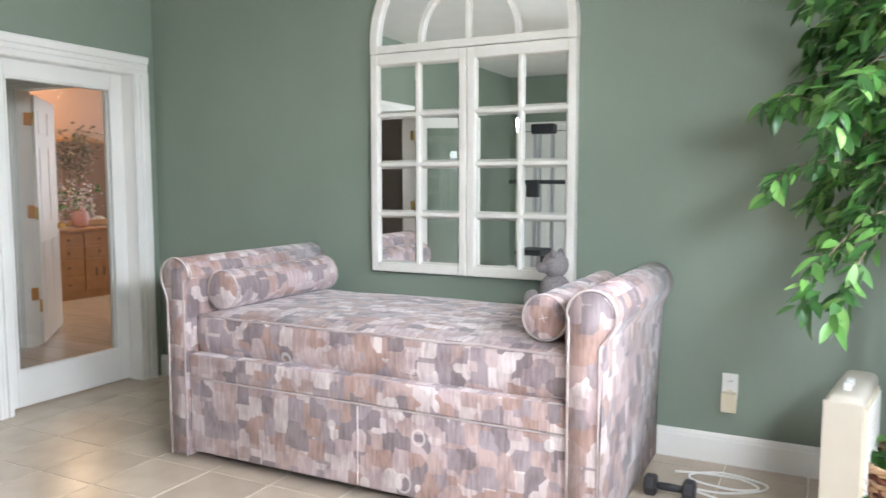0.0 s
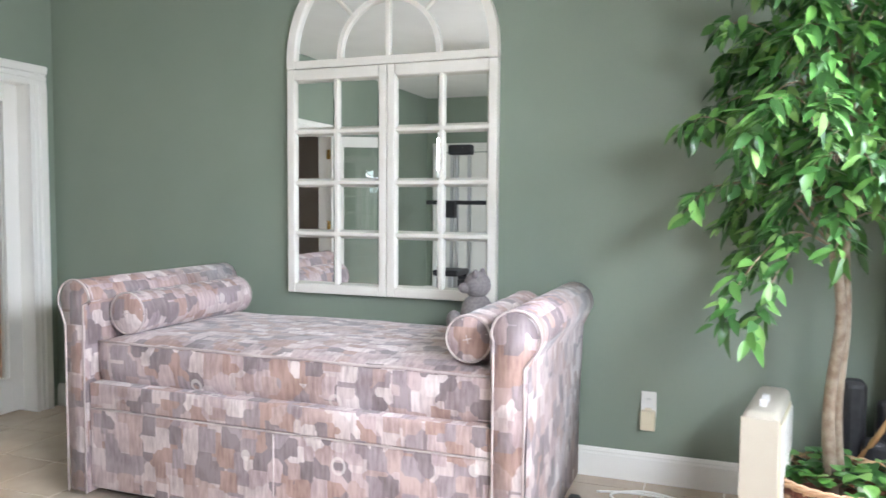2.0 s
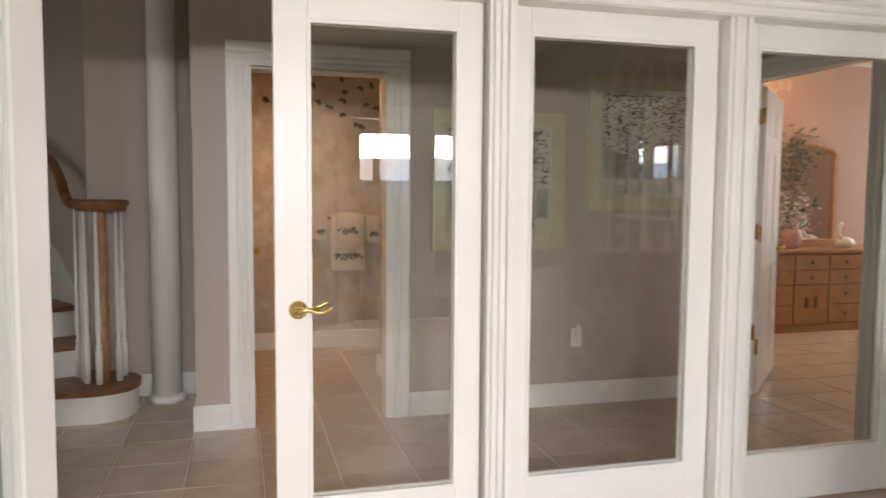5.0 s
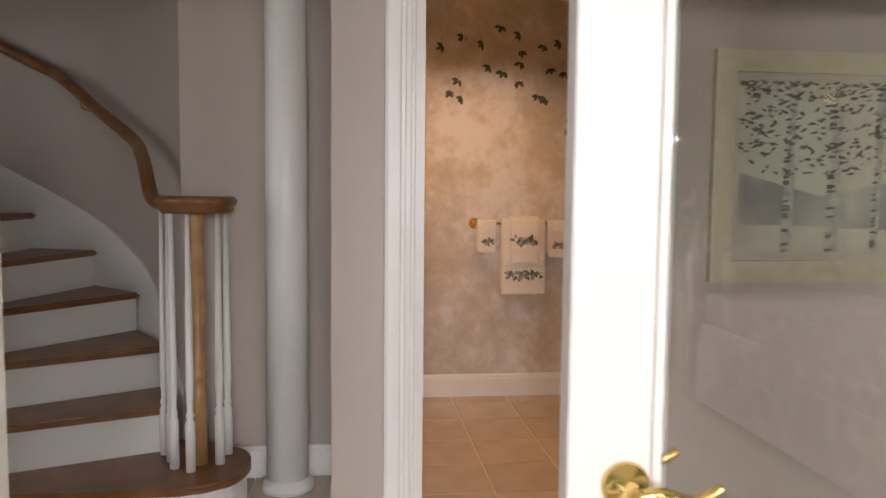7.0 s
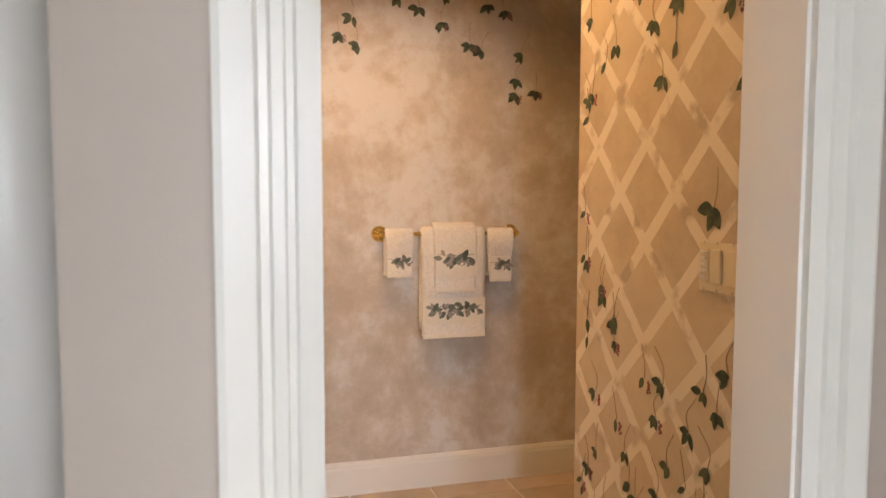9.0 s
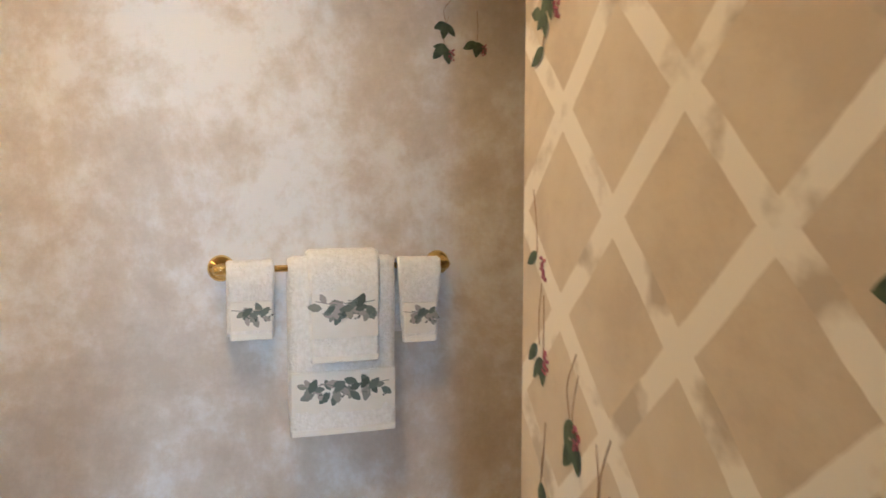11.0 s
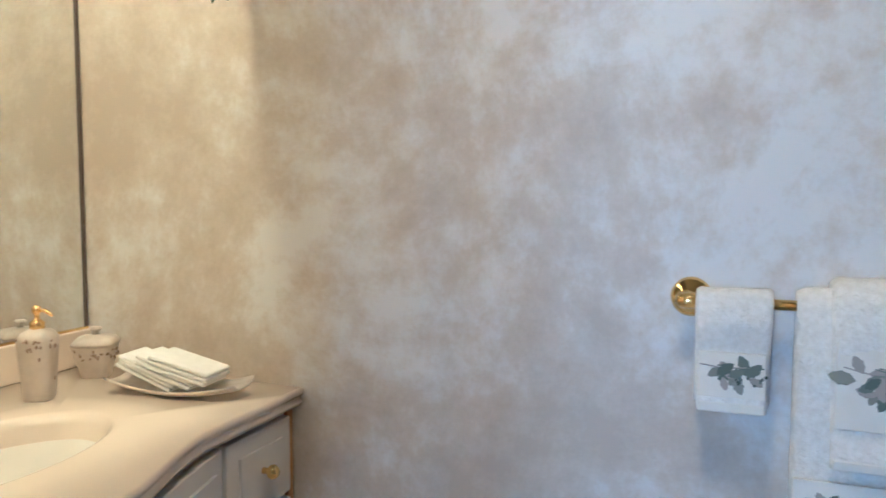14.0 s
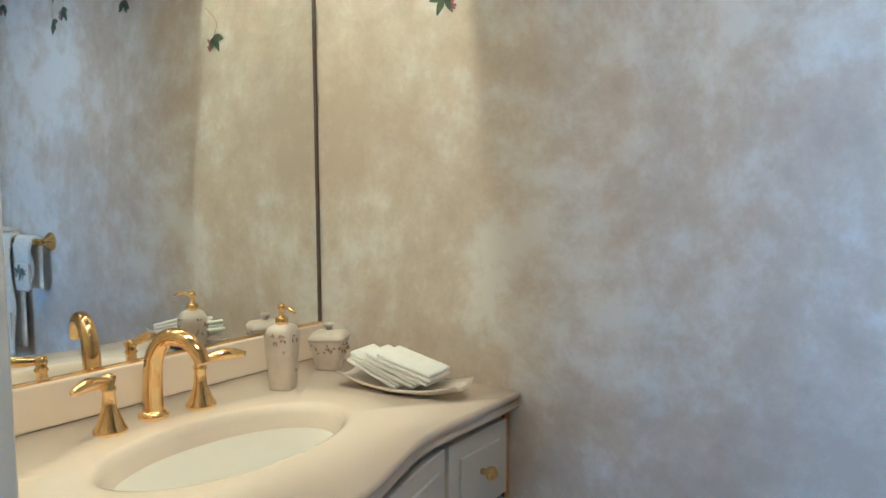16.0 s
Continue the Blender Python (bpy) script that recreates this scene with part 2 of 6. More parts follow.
def patchwork(name):
    """Printed upholstery: uneven blocks of mauve, terracotta, grey and cream with scratchy texture."""
    g = bpy.data.materials.new(name)
    g.use_nodes = True
    n, l = g.node_tree.nodes, g.node_tree.links
    b = n["Principled BSDF"]
    b.inputs["Roughness"].default_value = 0.62
    b.inputs["Sheen Weight"].default_value = 0.25
    tc = n.new("ShaderNodeTexCoord")
    uvm = tc.outputs["UV"]
    wob = n.new("ShaderNodeTexNoise")
    wob.inputs["Scale"].default_value = 5
    l.new(uvm, wob.inputs["Vector"])
    mv = n.new("ShaderNodeMix")
    mv.data_type = "RGBA"
    mv.inputs[0].default_value = 0.004
    l.new(uvm, mv.inputs[6])
    l.new(wob.outputs["Color"], mv.inputs[7])
    mp = n.new("ShaderNodeMapping")
    mp.inputs["Scale"].default_value = (14.5, 13.0, 1)
    l.new(mv.outputs[2], mp.inputs["Vector"])
    v = n.new("ShaderNodeTexVoronoi")
    v.distance = "CHEBYCHEV"
    v.inputs["Scale"].default_value = 1.0
    v.inputs["Randomness"].default_value = 0.8
    l.new(mp.outputs[0], v.inputs["Vector"])
    sp = n.new("ShaderNodeSeparateColor")
    l.new(v.outputs["Color"], sp.inputs[0])
    r = n.new("ShaderNodeValToRGB")
    r.color_ramp.interpolation = "CONSTANT"
    cols = ((0.0, (0.42, 0.285, 0.24)), (0.16, (0.53, 0.425, 0.42)), (0.36, (0.26, 0.215, 0.22)), (0.50, (0.61, 0.525, 0.51)), (0.64, (0.48, 0.36, 0.33)), (0.76, (0.36, 0.30, 0.31)), (0.90, (0.70, 0.63, 0.61)))
    for i, (p, k) in enumerate(cols):
        e = r.color_ramp.elements[i] if i < 2 else r.color_ramp.elements.new(p)
        e.position, e.color = p, (*k, 1)
    l.new(sp.outputs[0], r.inputs[0])
    ns = n.new("ShaderNodeTexNoise")
    ns.inputs["Scale"].default_value, ns.inputs["Detail"].default_value = 26, 7
    sm = n.new("ShaderNodeMapping")
    sm.inputs["Scale"].default_value = (2.6, 0.45, 1)
    l.new(uvm, sm.inputs["Vector"])
    l.new(sm.outputs[0], ns.inputs["Vector"])
    nb = n.new("ShaderNodeTexNoise")
    nb.inputs["Scale"].default_value, nb.inputs["Detail"].default_value = 7, 5
    l.new(uvm, nb.inputs["Vector"])
    nr = n.new("ShaderNodeValToRGB")
    nr.color_ramp.elements[0].position, nr.color_ramp.elements[0].color = 0.36, (0.50, 0.43, 0.43, 1)
    nr.color_ramp.elements[1].position, nr.color_ramp.elements[1].color = 0.58, (1.02, 0.98, 0.98, 1)
    l.new(math_node(n, l, "ADD", math_node(n, l, "MULTIPLY", ns.outputs[0], 0.5), math_node(n, l, "MULTIPLY", nb.outputs[0], 0.5)), nr.inputs[0])
    mx = n.new("ShaderNodeMix")
    mx.data_type, mx.blend_type = "RGBA", "MULTIPLY"
    mx.inputs[0].default_value = 0.85
    l.new(r.outputs[0], mx.inputs[6])
    l.new(nr.outputs[0], mx.inputs[7])
    # pale printed arcs inside some of the blocks
    v2 = n.new("ShaderNodeTexVoronoi")
    v2.inputs["Scale"].default_value = 1.0
    v2.inputs["Randomness"].default_value = 0.6
    mp2 = n.new("ShaderNodeMapping")
    mp2.inputs["Scale"].default_value = (5.0, 4.4, 1)
    l.new(mv.outputs[2], mp2.inputs["Vector"])
    l.new(mp2.outputs[0], v2.inputs["Vector"])
    arc = math_node(n, l, "LESS_THAN", math_node(n, l, "ABSOLUTE", math_node(n, l, "SUBTRACT", v2.outputs["Distance"], 0.16)), 0.022)
    s2 = n.new("ShaderNodeSeparateColor")
    l.new(v2.outputs["Color"], s2.inputs[0])
    arc = math_node(n, l, "MULTIPLY", math_node(n, l, "MULTIPLY", arc, math_node(n, l, "GREATER_THAN", s2.outputs[1], 0.45)), 0.5)
    m2 = n.new("ShaderNodeMix")
    m2.data_type = "RGBA"
    m2.inputs[7].default_value = (0.74, 0.68, 0.64, 1)
    l.new(arc, m2.inputs[0])
    l.new(mx.outputs[2], m2.inputs[6])
    l.new(m2.outputs[2], b.inputs["Base Color"])
    bu = n.new("ShaderNodeBump")
    bu.inputs["Strength"].default_value, bu.inputs["Distance"].default_value = 0.25, 0.006
    l.new(nb.outputs[0], bu.inputs["Height"])
    l.new(bu.outputs[0], b.inputs["Normal"])
    return g


FABRIC = patchwork("patchwork_upholstery")


# ---- building helpers ----
def mesh_of(name, bm, material):
    me = bpy.data.meshes.new(name)
    bmesh.ops.recalc_face_normals(bm, faces=bm.faces)
    bm.to_mesh(me)
    bm.free()
    for q in material if isinstance(material, (list, tuple)) else (material,):
        me.materials.append(q)
    return me


def part(name, bm, material, parent=None, label="", smooth=False):
    me = mesh_of(name, bm, material)
    if smooth:
        for p in me.polygons:
            p.use_smooth = True
    ob = new(name, me)
    if parent is not None:
        ob.parent = parent
        ob.matrix_parent_inverse = parent.matrix_basis.inverted()
    if label:
        tagged(ob, label)
    return ob


def thing(name, place, label, category, group="", kind=""):
    ob = new(name)
    ob.matrix_basis = pose(*place)
    ob.empty_display_size = 0.1
    return tagged(ob, label, category, group, kind)


def cube(bm, x0, x1, y0, y1, z0, z1):
    vs = [bm.verts.new(p) for p in ((x0, y0, z0), (x1, y0, z0), (x1, y1, z0), (x0, y1, z0), (x0, y0, z1), (x1, y0, z1), (x1, y1, z1), (x0, y1, z1))]
    for f in ((0, 3, 2, 1), (4, 5, 6, 7), (0, 1, 5, 4), (1, 2, 6, 5), (2, 3, 7, 6), (3, 0, 4, 7)):
        bm.faces.new([vs[i] for i in f])
    return bm


def box(*d):
    return cube(bmesh.new(), *d)


def rbox(x0, x1, y0, y1, z0, z1, r=0.006, seg=2):
    bm = box(x0, x1, y0, y1, z0, z1)
    bmesh.ops.bevel(bm, geom=list(bm.edges), offset=r, segments=seg, affect="EDGES", profile=0.5)
    return bm


def structure(name, bm, material, label="", smooth=False):
    return tagged(part(name, bm, material, None, "", smooth), label, "", "", "structure")


def lathe(profile, n=32, axis="z", at=(0, 0, 0), bm=None):
    bm = bm or bmesh.new()
    rings = []
    for r, h in profile:
        ring = []
        for i in range(n):
            a = 2 * math.pi * i / n
            c, s = r * math.cos(a), r * math.sin(a)
            p = {"z": (c, s, h), "x": (h, c, s), "y": (c, h, s)}[axis]
            ring.append(bm.verts.new((p[0] + at[0], p[1] + at[1], p[2] + at[2])))
        rings.append(ring)
    for a, b in zip(rings, rings[1:]):
        for i in range(n):
            bm.faces.new((a[i], a[(i + 1) % n], b[(i + 1) % n], b[i]))
    bm.faces.new(rings[0][::-1])
    bm.faces.new(rings[-1])
    return bm


def sweep(points, radius, n=10, bm=None, flat=1.0):
    """A round bar along points; radius may be a list."""
    bm = bm or bmesh.new()
    pts = [Vector(p) for p in points]
    rad = radius if isinstance(radius, (list, tuple)) else [radius] * len(pts)
    rings, up = [], Vector((0.13, 0.21, 0.97)).normalized()
    for i, p in enumerate(pts):
        d = (pts[min(i + 1, len(pts) - 1)] - pts[max(i - 1, 0)]).normalized()
        s = d.cross(up)
        if s.length < 0.05:
            s = d.cross(Vector((1, 0, 0)))
        s.normalize()
        u = s.cross(d)
        rings.append([bm.verts.new(p + (s * math.cos(2 * math.pi * k / n) + u * flat * math.sin(2 * math.pi * k / n)) * rad[i]) for k in range(n)])
    for a, b in zip(rings, rings[1:]):
        for i in range(n):
            bm.faces.new((a[i], a[(i + 1) % n], b[(i + 1) % n], b[i]))
    bm.faces.new(rings[0][::-1])
    bm.faces.new(rings[-1])
    return bm


def spline(pts, steps=8):
    """Smooth points through the given ones."""
    p = [Vector(q) for q in pts]
    p = [2 * p[0] - p[1]] + p + [2 * p[-1] - p[-2]]
    out = []
    for i in range(1, len(p) - 2):
        for k in range(steps):
            t = k / steps
            a, b, c, d = p[i - 1], p[i], p[i + 1], p[i + 2]
            out.append(0.5 * (2 * b + (c - a) * t + (2 * a - 5 * b + 4 * c - d) * t * t + (3 * b - a - 3 * c + d) * t ** 3))
    return out + [p[-2]]


def prism(poly, h0, h1, axis="z", bm=None):
    """A flat outline pushed from h0 to h1 along an axis; the outline lies in the two others, in order."""
    bm = bm or bmesh.new()

    def at(p, h):
        return {"z": (p[0], p[1], h), "y": (p[0], h, p[1]), "x": (h, p[0], p[1])}[axis]
    a = [bm.verts.new(at(p, h0)) for p in poly]
    b = [bm.verts.new(at(p, h1)) for p in poly]
    k = len(poly)
    for i in range(k):
        bm.faces.new((a[i], a[(i + 1) % k], b[(i + 1) % k], b[i]))
    bm.faces.new(a[::-1])
    bm.faces.new(b)
    return bm


def uv_box(ob, s=1.0, turn=False):
    """Lay a cloth print over a mesh by the way each face looks."""
    me = ob.data
    lay = me.uv_layers.new(name="print")
    for p in me.polygons:
        nx, ny, nz = (abs(c) for c in p.normal)
        for li in p.loop_indices:
            c = me.vertices[me.loops[li].vertex_index].co
            if nz >= nx and nz >= ny:
                uv = (c.x + 0.3, c.y * 1.6)
            elif ny >= nx:
                uv = (c.x, c.z)
            else:
                uv = (c.y + 0.17, c.z)
            lay.data[li].uv = (uv[0] * s, uv[1] * s)
    return ob


def leaf_shape(bm, m4, length, width, bend=0.12, cols=4):
    """One pointed leaf: two rows of quads along a bent rib."""
    rows = []
    for i in range(cols + 1):
        t = i / cols
        w = width * math.sin(math.pi * min(1, t * 0.92 + 0.06)) ** 0.8 * (1 - 0.35 * t)
        z = -bend * length * t * t
        if i == cols:
            w = 0.0008
        rows.append([bm.verts.new(m4 @ Vector((x, t * length, z + 0.25 * abs(x)))) for x in (-w / 2, 0, w / 2)])
    for a, b in zip(rows, rows[1:]):
        bm.faces.new((a[0], a[1], b[1], b[0]))
        bm.faces.new((a[1], a[2], b[2], b[1]))


# ---- walls, floors, ceilings ----
H = 2.74
WB = 3.55


def wall(name, x0, x1, y0, y1, material, label, z0=-0.06, z1=H):
    return structure(name, box(x0, x1, y0, y1, z0, z1), material, label)


wall("wall_north", -4.095, 0.56, WB, WB + 0.14, GREEN, "plain sage green painted wall")
wall("wall_east_corner", 0.56, 0.74, 3.15, WB + 0.14, GREEN, "sage green pier beside the glazed doors")
wall("wall_east_pier", 0.56, 0.74, 1.36, 1.62, GREEN, "sage green pier between glazed doors")
wall("wall_east_end", 0.56, 0.74, -2.76, -0.52, GREEN, "plain sage green wall")
wall("wall_east_head_a", 0.56, 0.74, 1.62, 3.15, GREEN, "sage green wall over the doors", 2.03)
wall("wall_east_head_b", 0.56, 0.74, -0.52, 1.36, GREEN, "sage green wall over the doors", 2.03)
wall("wall_south", -4.235, 0.74, -2.90, -2.76, GREEN, "plain sage green back wall")
wall("wall_west_end", -4.235, -4.095, -2.76, -0.055, GREEN, "sage green wall beside the doorway")
wall("wall_west_head", -4.235, -4.095, -0.055, 3.384, GREEN, "sage green wall over the glazed screen", 2.02)
wall("wall_west_corner", -4.235, -4.095, 3.384, WB + 0.14, GREEN, "sage green strip beside the corner")
structure("ceiling_room", box(-4.235, 0.74, -2.9, WB + 0.14, H, H + 0.1), CEIL, "white flat ceiling")
# hall, stair hall
wall("wall_hall", -5.93, -5.79, 1.39, 3.66, TAUPE, "taupe hall wall hung with two prints")
wall("wall_hall_jamb", -5.93, -5.79, 0.335, 0.637, TAUPE, "short taupe wall beside the powder room door")
wall("wall_hall_head", -5.93, -5.79, 0.637, 1.39, TAUPE, "taupe wall over the powder room door", 1.976)
wall("wall_hall_return", -6.62, -5.93, 0.335, 0.45, [TAUPE], "taupe return wall behind the column", -0.06, H + 0.3)
wall("wall_hall_niche", -6.685, -6.62, -0.33, 0.45, TAUPE, "taupe wall behind the column", -0.06, H + 0.3)
wall("wall_stair_turn", -10.4, -6.685, -0.33, -0.25, TAUPE, "taupe wall beside the stair", -0.06, 5.2)
wall("wall_stair_far", -10.5, -10.4, -4.6, -0.25, TAUPE, "taupe stairwell wall", -0.06, 5.2)
wall("wall_stair_south", -10.5, -4.095, -3.3, -3.2, TAUPE, "taupe end wall of the stair hall", -0.06, 5.2)
wall("wall_hall_end", -5.93, -5.685, 3.66, 3.76, [TAUPE], "taupe end wall beside the bedroom doorway")
wall("wall_hall_end_b", -4.70, -4.235, 3.66, 3.76, [TAUPE], "taupe end wall beside the bedroom doorway")
wall("wall_hall_end_head", -5.685, -4.70, 3.66, 3.76, [TAUPE], "taupe wall over the bedroom doorway", 2.03)
wall("wall_hall_east", -4.235, -4.095, WB + 0.14, 8.6, TAUPE, "taupe hall wall")
structure("ceiling_hall", box(-5.93, -4.235, -3.2, 3.86, H, H + 0.1), CEIL, "white hall ceiling")
structure("ceiling_stair", box(-10.4, -5.93, -3.2, -0.25, 5.1, 5.2), CEIL, "white stairwell ceiling")
structure("ceiling_niche", box(-6.9, -5.79, -0.25, 0.335, H + 0.3, H + 0.4), CEIL, "white ceiling over the column")
wall("wall_stair_upper", -5.93, -5.79, -3.2, 0.335, TAUPE, "taupe wall over the stair hall opening", H, 5.2)
wall("wall_stair_upper_b", -6.685, -5.93, -0.33, -0.25, TAUPE, "taupe upper stairwell wall", H + 0.3, 5.2)
# powder room
wall("wall_towel", -8.0, -7.873, -0.33, 2.75, FAUX, "sponged beige and grey faux-finish wall")
wall("wall_mirror", -7.873, -6.685, -0.25, -0.228, FAUX, "sponged wall behind the vanity")
wall("wall_vanity_end", -6.70, -6.685, -0.228, 0.45, FAUX, "sponged return wall at the vanity")
wall("wall_behind_door", -6.70, -5.942, 0.45, 0.462, FAUX, "sponged wall behind the open door")
wall("wall_trellis", -6.858, -5.93, 1.536, 1.66, TRELLIS, "ochre wall painted with pale diamond trellis")
wall("wall_alcove", -7.873, -5.93, 2.65, 2.75, FAUX, "sponged wall of the alcove")
wall("wall_door_inner", -5.945, -5.93, 1.42, 1.536, FAUX, "sponged strip beside the door")
structure("ceiling_powder", box(-7.9, -5.93, -0.25, 2.7, 2.55, 2.6), CEIL, "white powder room ceiling")
# Added out of view only to end the warm light at a straight edge.
structure("light_cut_board", box(-7.873, -6.70, 0.215, 0.24, 1.93, 2.308), FAUX, "unseen sponged board added to cut the vanity light to an edge")
structure("soffit_vanity", box(-7.873, -6.70, -0.228, 0.30, 2.31, 2.55), FAUX, "sponged soffit over the vanity")
# bedroom
wall("wall_bedroom_far", -8.15, -8.05, 3.86, 8.6, PEACH, "peach bedroom wall behind the dresser")
wall("wall_bedroom_south", -8.15, -5.93, 3.76, 3.86, PEACH, "peach bedroom wall")
wall("wall_bedroom_north", -8.05, -4.235, 8.5, 8.6, PEACH, "peach bedroom wall")
wall("wall_bedroom_east", -4.245, -4.235, 3.76, 8.5, PEACH, "peach bedroom wall")
structure("ceiling_bedroom", box(-8.05, -4.245, 3.86, 8.5, 2.62, 2.7), CEIL, "white bedroom ceiling")
structure("floor", box(-10.5, 0.74, -3.3, 8.6, -0.12, -0.004), GROUT, "pale grout bed under the floor tiles")


def profile_run(name, prof, a, b, normal, material, label, parent=None):
    """A moulding: its outline (out from the wall, up) run along the floor from a to b."""
    a, b, nrm = Vector((*a, 0)), Vector((*b, 0)), Vector((*normal, 0))
    bm = bmesh.new()
    ra = [bm.verts.new(a + nrm * o + Vector((0, 0, z))) for o, z in prof]
    rb = [bm.verts.new(b + nrm * o + Vector((0, 0, z))) for o, z in prof]
    k = len(prof)
    for i in range(k):
        bm.faces.new((ra[i], ra[(i + 1) % k], rb[(i + 1) % k], rb[i]))
    bm.faces.new(ra[::-1])
    bm.faces.new(rb)
    ob = part(name, bm, material, parent)
    return ob if parent else tagged(ob, label, "", "", "structure")


BASE = [(0, -0.01), (0.017, -0.01), (0.017, 0.108), (0.013, 0.118), (0.013, 0.124), (0.006, 0.137), (0, 0.139)]
for a, b, nn in (((-4.095, WB), (0.56, WB), (0, -1)), ((0.56, 3.36), (0.56, WB), (-1, 0)), ((-5.79, 1.52), (-5.79, 3.66), (1, 0)), ((-5.79, 0.318), (-5.79, 0.515), (1, 0)),
                 ((-6.62, 0.335), (-5.772, 0.335), (0, -1)), ((-6.62, -0.33), (-6.62, 0.335), (1, 0)), ((-7.873, 0.40), (-7.873, 2.65), (1, 0)), ((-6.865, 1.536), (-5.93, 1.536), (0, -1)),
                 ((-6.865, 1.519), (-6.865, 1.66), (-1, 0)), ((-8.05, 3.86), (-8.05, 8.5), (1, 0)), ((-4.095, -2.76), (-4.095, -0.13), (1, 0)), ((-4.095, -2.76), (0.56, -2.76), (0, 1))):
    profile_run("baseboard", BASE, a, b, nn, TRIM, "white moulded baseboard")

# fluted casing: strips stepped out from the wall
CAS = [(0, 0.0), (0.0, 0.016), (0.022, 0.016), (0.026, 0.011), (0.034, 0.011), (0.038, 0.018), (0.052, 0.018), (0.056, 0.012), (0.066, 0.012), (0.072, 0.024), (0.108, 0.028), (0.118, 0.022), (0.118, 0)]


def casing(name, face, sign, y0, y1, top, label, axis="x", w=0.118, left=True, right=True):
    """A moulded surround on a wall plane: two legs and a head, mitred by butting."""
    s = w / 0.118

    def run(poly, a, b, horizontal):
        bm = bmesh.new()
        ends = []
        for h in (a, b):
            ring = []
            for u, v in poly:
                d = face + sign * v
                p = (d, h, u) if horizontal else (d, u, h)
                if axis == "y":
                    p = (p[1], p[0], p[2])
                ring.append(bm.verts.new(p))
            ends.append(ring)
        k = len(poly)
        for i in range(k):
            bm.faces.new((ends[0][i], ends[0][(i + 1) % k], ends[1][(i + 1) % k], ends[1][i]))
        bm.faces.new(ends[0][::-1])
        bm.faces.new(ends[1])
        return bm
    root = thing(name, (0, 0, 0), label, "door trim", "", "structure")
    if left:
        part("casing_leg", run([(y0 - u * s, v) for u, v in CAS], 0, top, False), TRIM, root)
    if right:
        part("casing_leg", run([(y1 + u * s, v) for u, v in CAS], 0, top, False), TRIM, root)
    part("casing_head", run([(top + u * s, v + 0.001) for u, v in CAS], y0 - w if left else y0, y1 + w if right else y1, True), TRIM, root)
    return root


casing("trim_screen", -4.095, 1, -0.02, 3.37, 1.989, "white fluted casing round the glazed screen", w=0.118)
casing("trim_powder_door", -5.79, 1, 0.637, 1.39, 1.976, "white moulded casing round the powder room door", w=0.125)
casing("trim_powder_inner", -5.93, -1, 0.637, 1.39, 1.976, "white casing inside the powder room", w=0.10, right=True)
casing("trim_east_doors", 0.56, -1, 1.62, 3.12, 2.03, "white fluted casing round the glazed garden doors", w=0.118)
casing("trim_east_doors_b", 0.56, -1, -0.52, 1.36, 2.03, "white fluted casing round the glazed garden doors", w=0.118)
structure("jamb_powder", cube(cube(box(-5.934, -5.788, 0.633, 0.645, 0, 1.972), -5.934, -5.788, 1.382, 1.394, 0, 1.972), -5.934, -5.788, 0.645, 1.382, 1.960, 1.972), TRIM, "white door lining")
structure("jamb_bedroom", cube(cube(box(-5.688, -5.672, 3.656, 3.764, 0, 2.016), -4.712, -4.696, 3.656, 3.764, 0, 2.016), -5.672, -4.712, 3.656, 3.764, 2.004, 2.034), TRIM, "white lining of the bedroom doorway")
casing("trim_bedroom", 3.66, -1, -5.677, -4.707, 2.016, "white moulded casing round the bedroom doorway", axis="y", w=0.105)
structure("jamb_screen", cube(cube(box(-4.238, -4.092, -0.055, -0.02, 0, 2.015), -4.238, -4.092, 3.37, 3.384, 0, 2.015), -4.238, -4.092, -0.02, 3.37, 1.985, 2.015), TRIM, "white lining of the glazed screen")
for a, b in ((1.432, 1.532), (2.402, 2.506)):
    root = thing("mullion_screen", (-4.15, (a + b) / 2, 0), "white fluted mullion post between glazed panels", "post", "posts of the screen", "structure")
    part("post", box(-4.235, -4.118, a + 0.01, b - 0.01, 0, 1.985), TRIM, root)
    for k in range(3):
        part("flute", rbox(-4.118, -4.093 - 0.006 * (k % 2), a + 0.012 + k * 0.027, a + 0.034 + k * 0.027, 0, 1.985, 0.004, 2), TRIM, root)
    part("plinth_strip", box(-4.119, -4.112, a, b, 0, 1.985), TRIM, root)


def hinge(name, at, parent, tall=0.10, r=0.009, plate=0.03, face=(0, 1)):
    root = part(name, lathe([(r, -tall / 2), (r, tall / 2)], 12, "z", at), BRASS, parent, "polished brass hinge", True)
    bm = rbox(at[0] - plate * abs(face[1]) - 0.002, at[0] + 0.002, at[1] - 0.003 - plate * abs(face[0]), at[1] + 0.003, at[2] - tall / 2, at[2] + tall / 2, 0.001, 1)
    part("hinge_plate", bm, BRASS, root)
    for z in (-0.035, 0, 0.035):
        part("screw", lathe([(0.004, -0.006), (0.004, 0.006)], 8, "y", (at[0] - 0.012, at[1], at[2] + z)), BRASS, root)
    return root


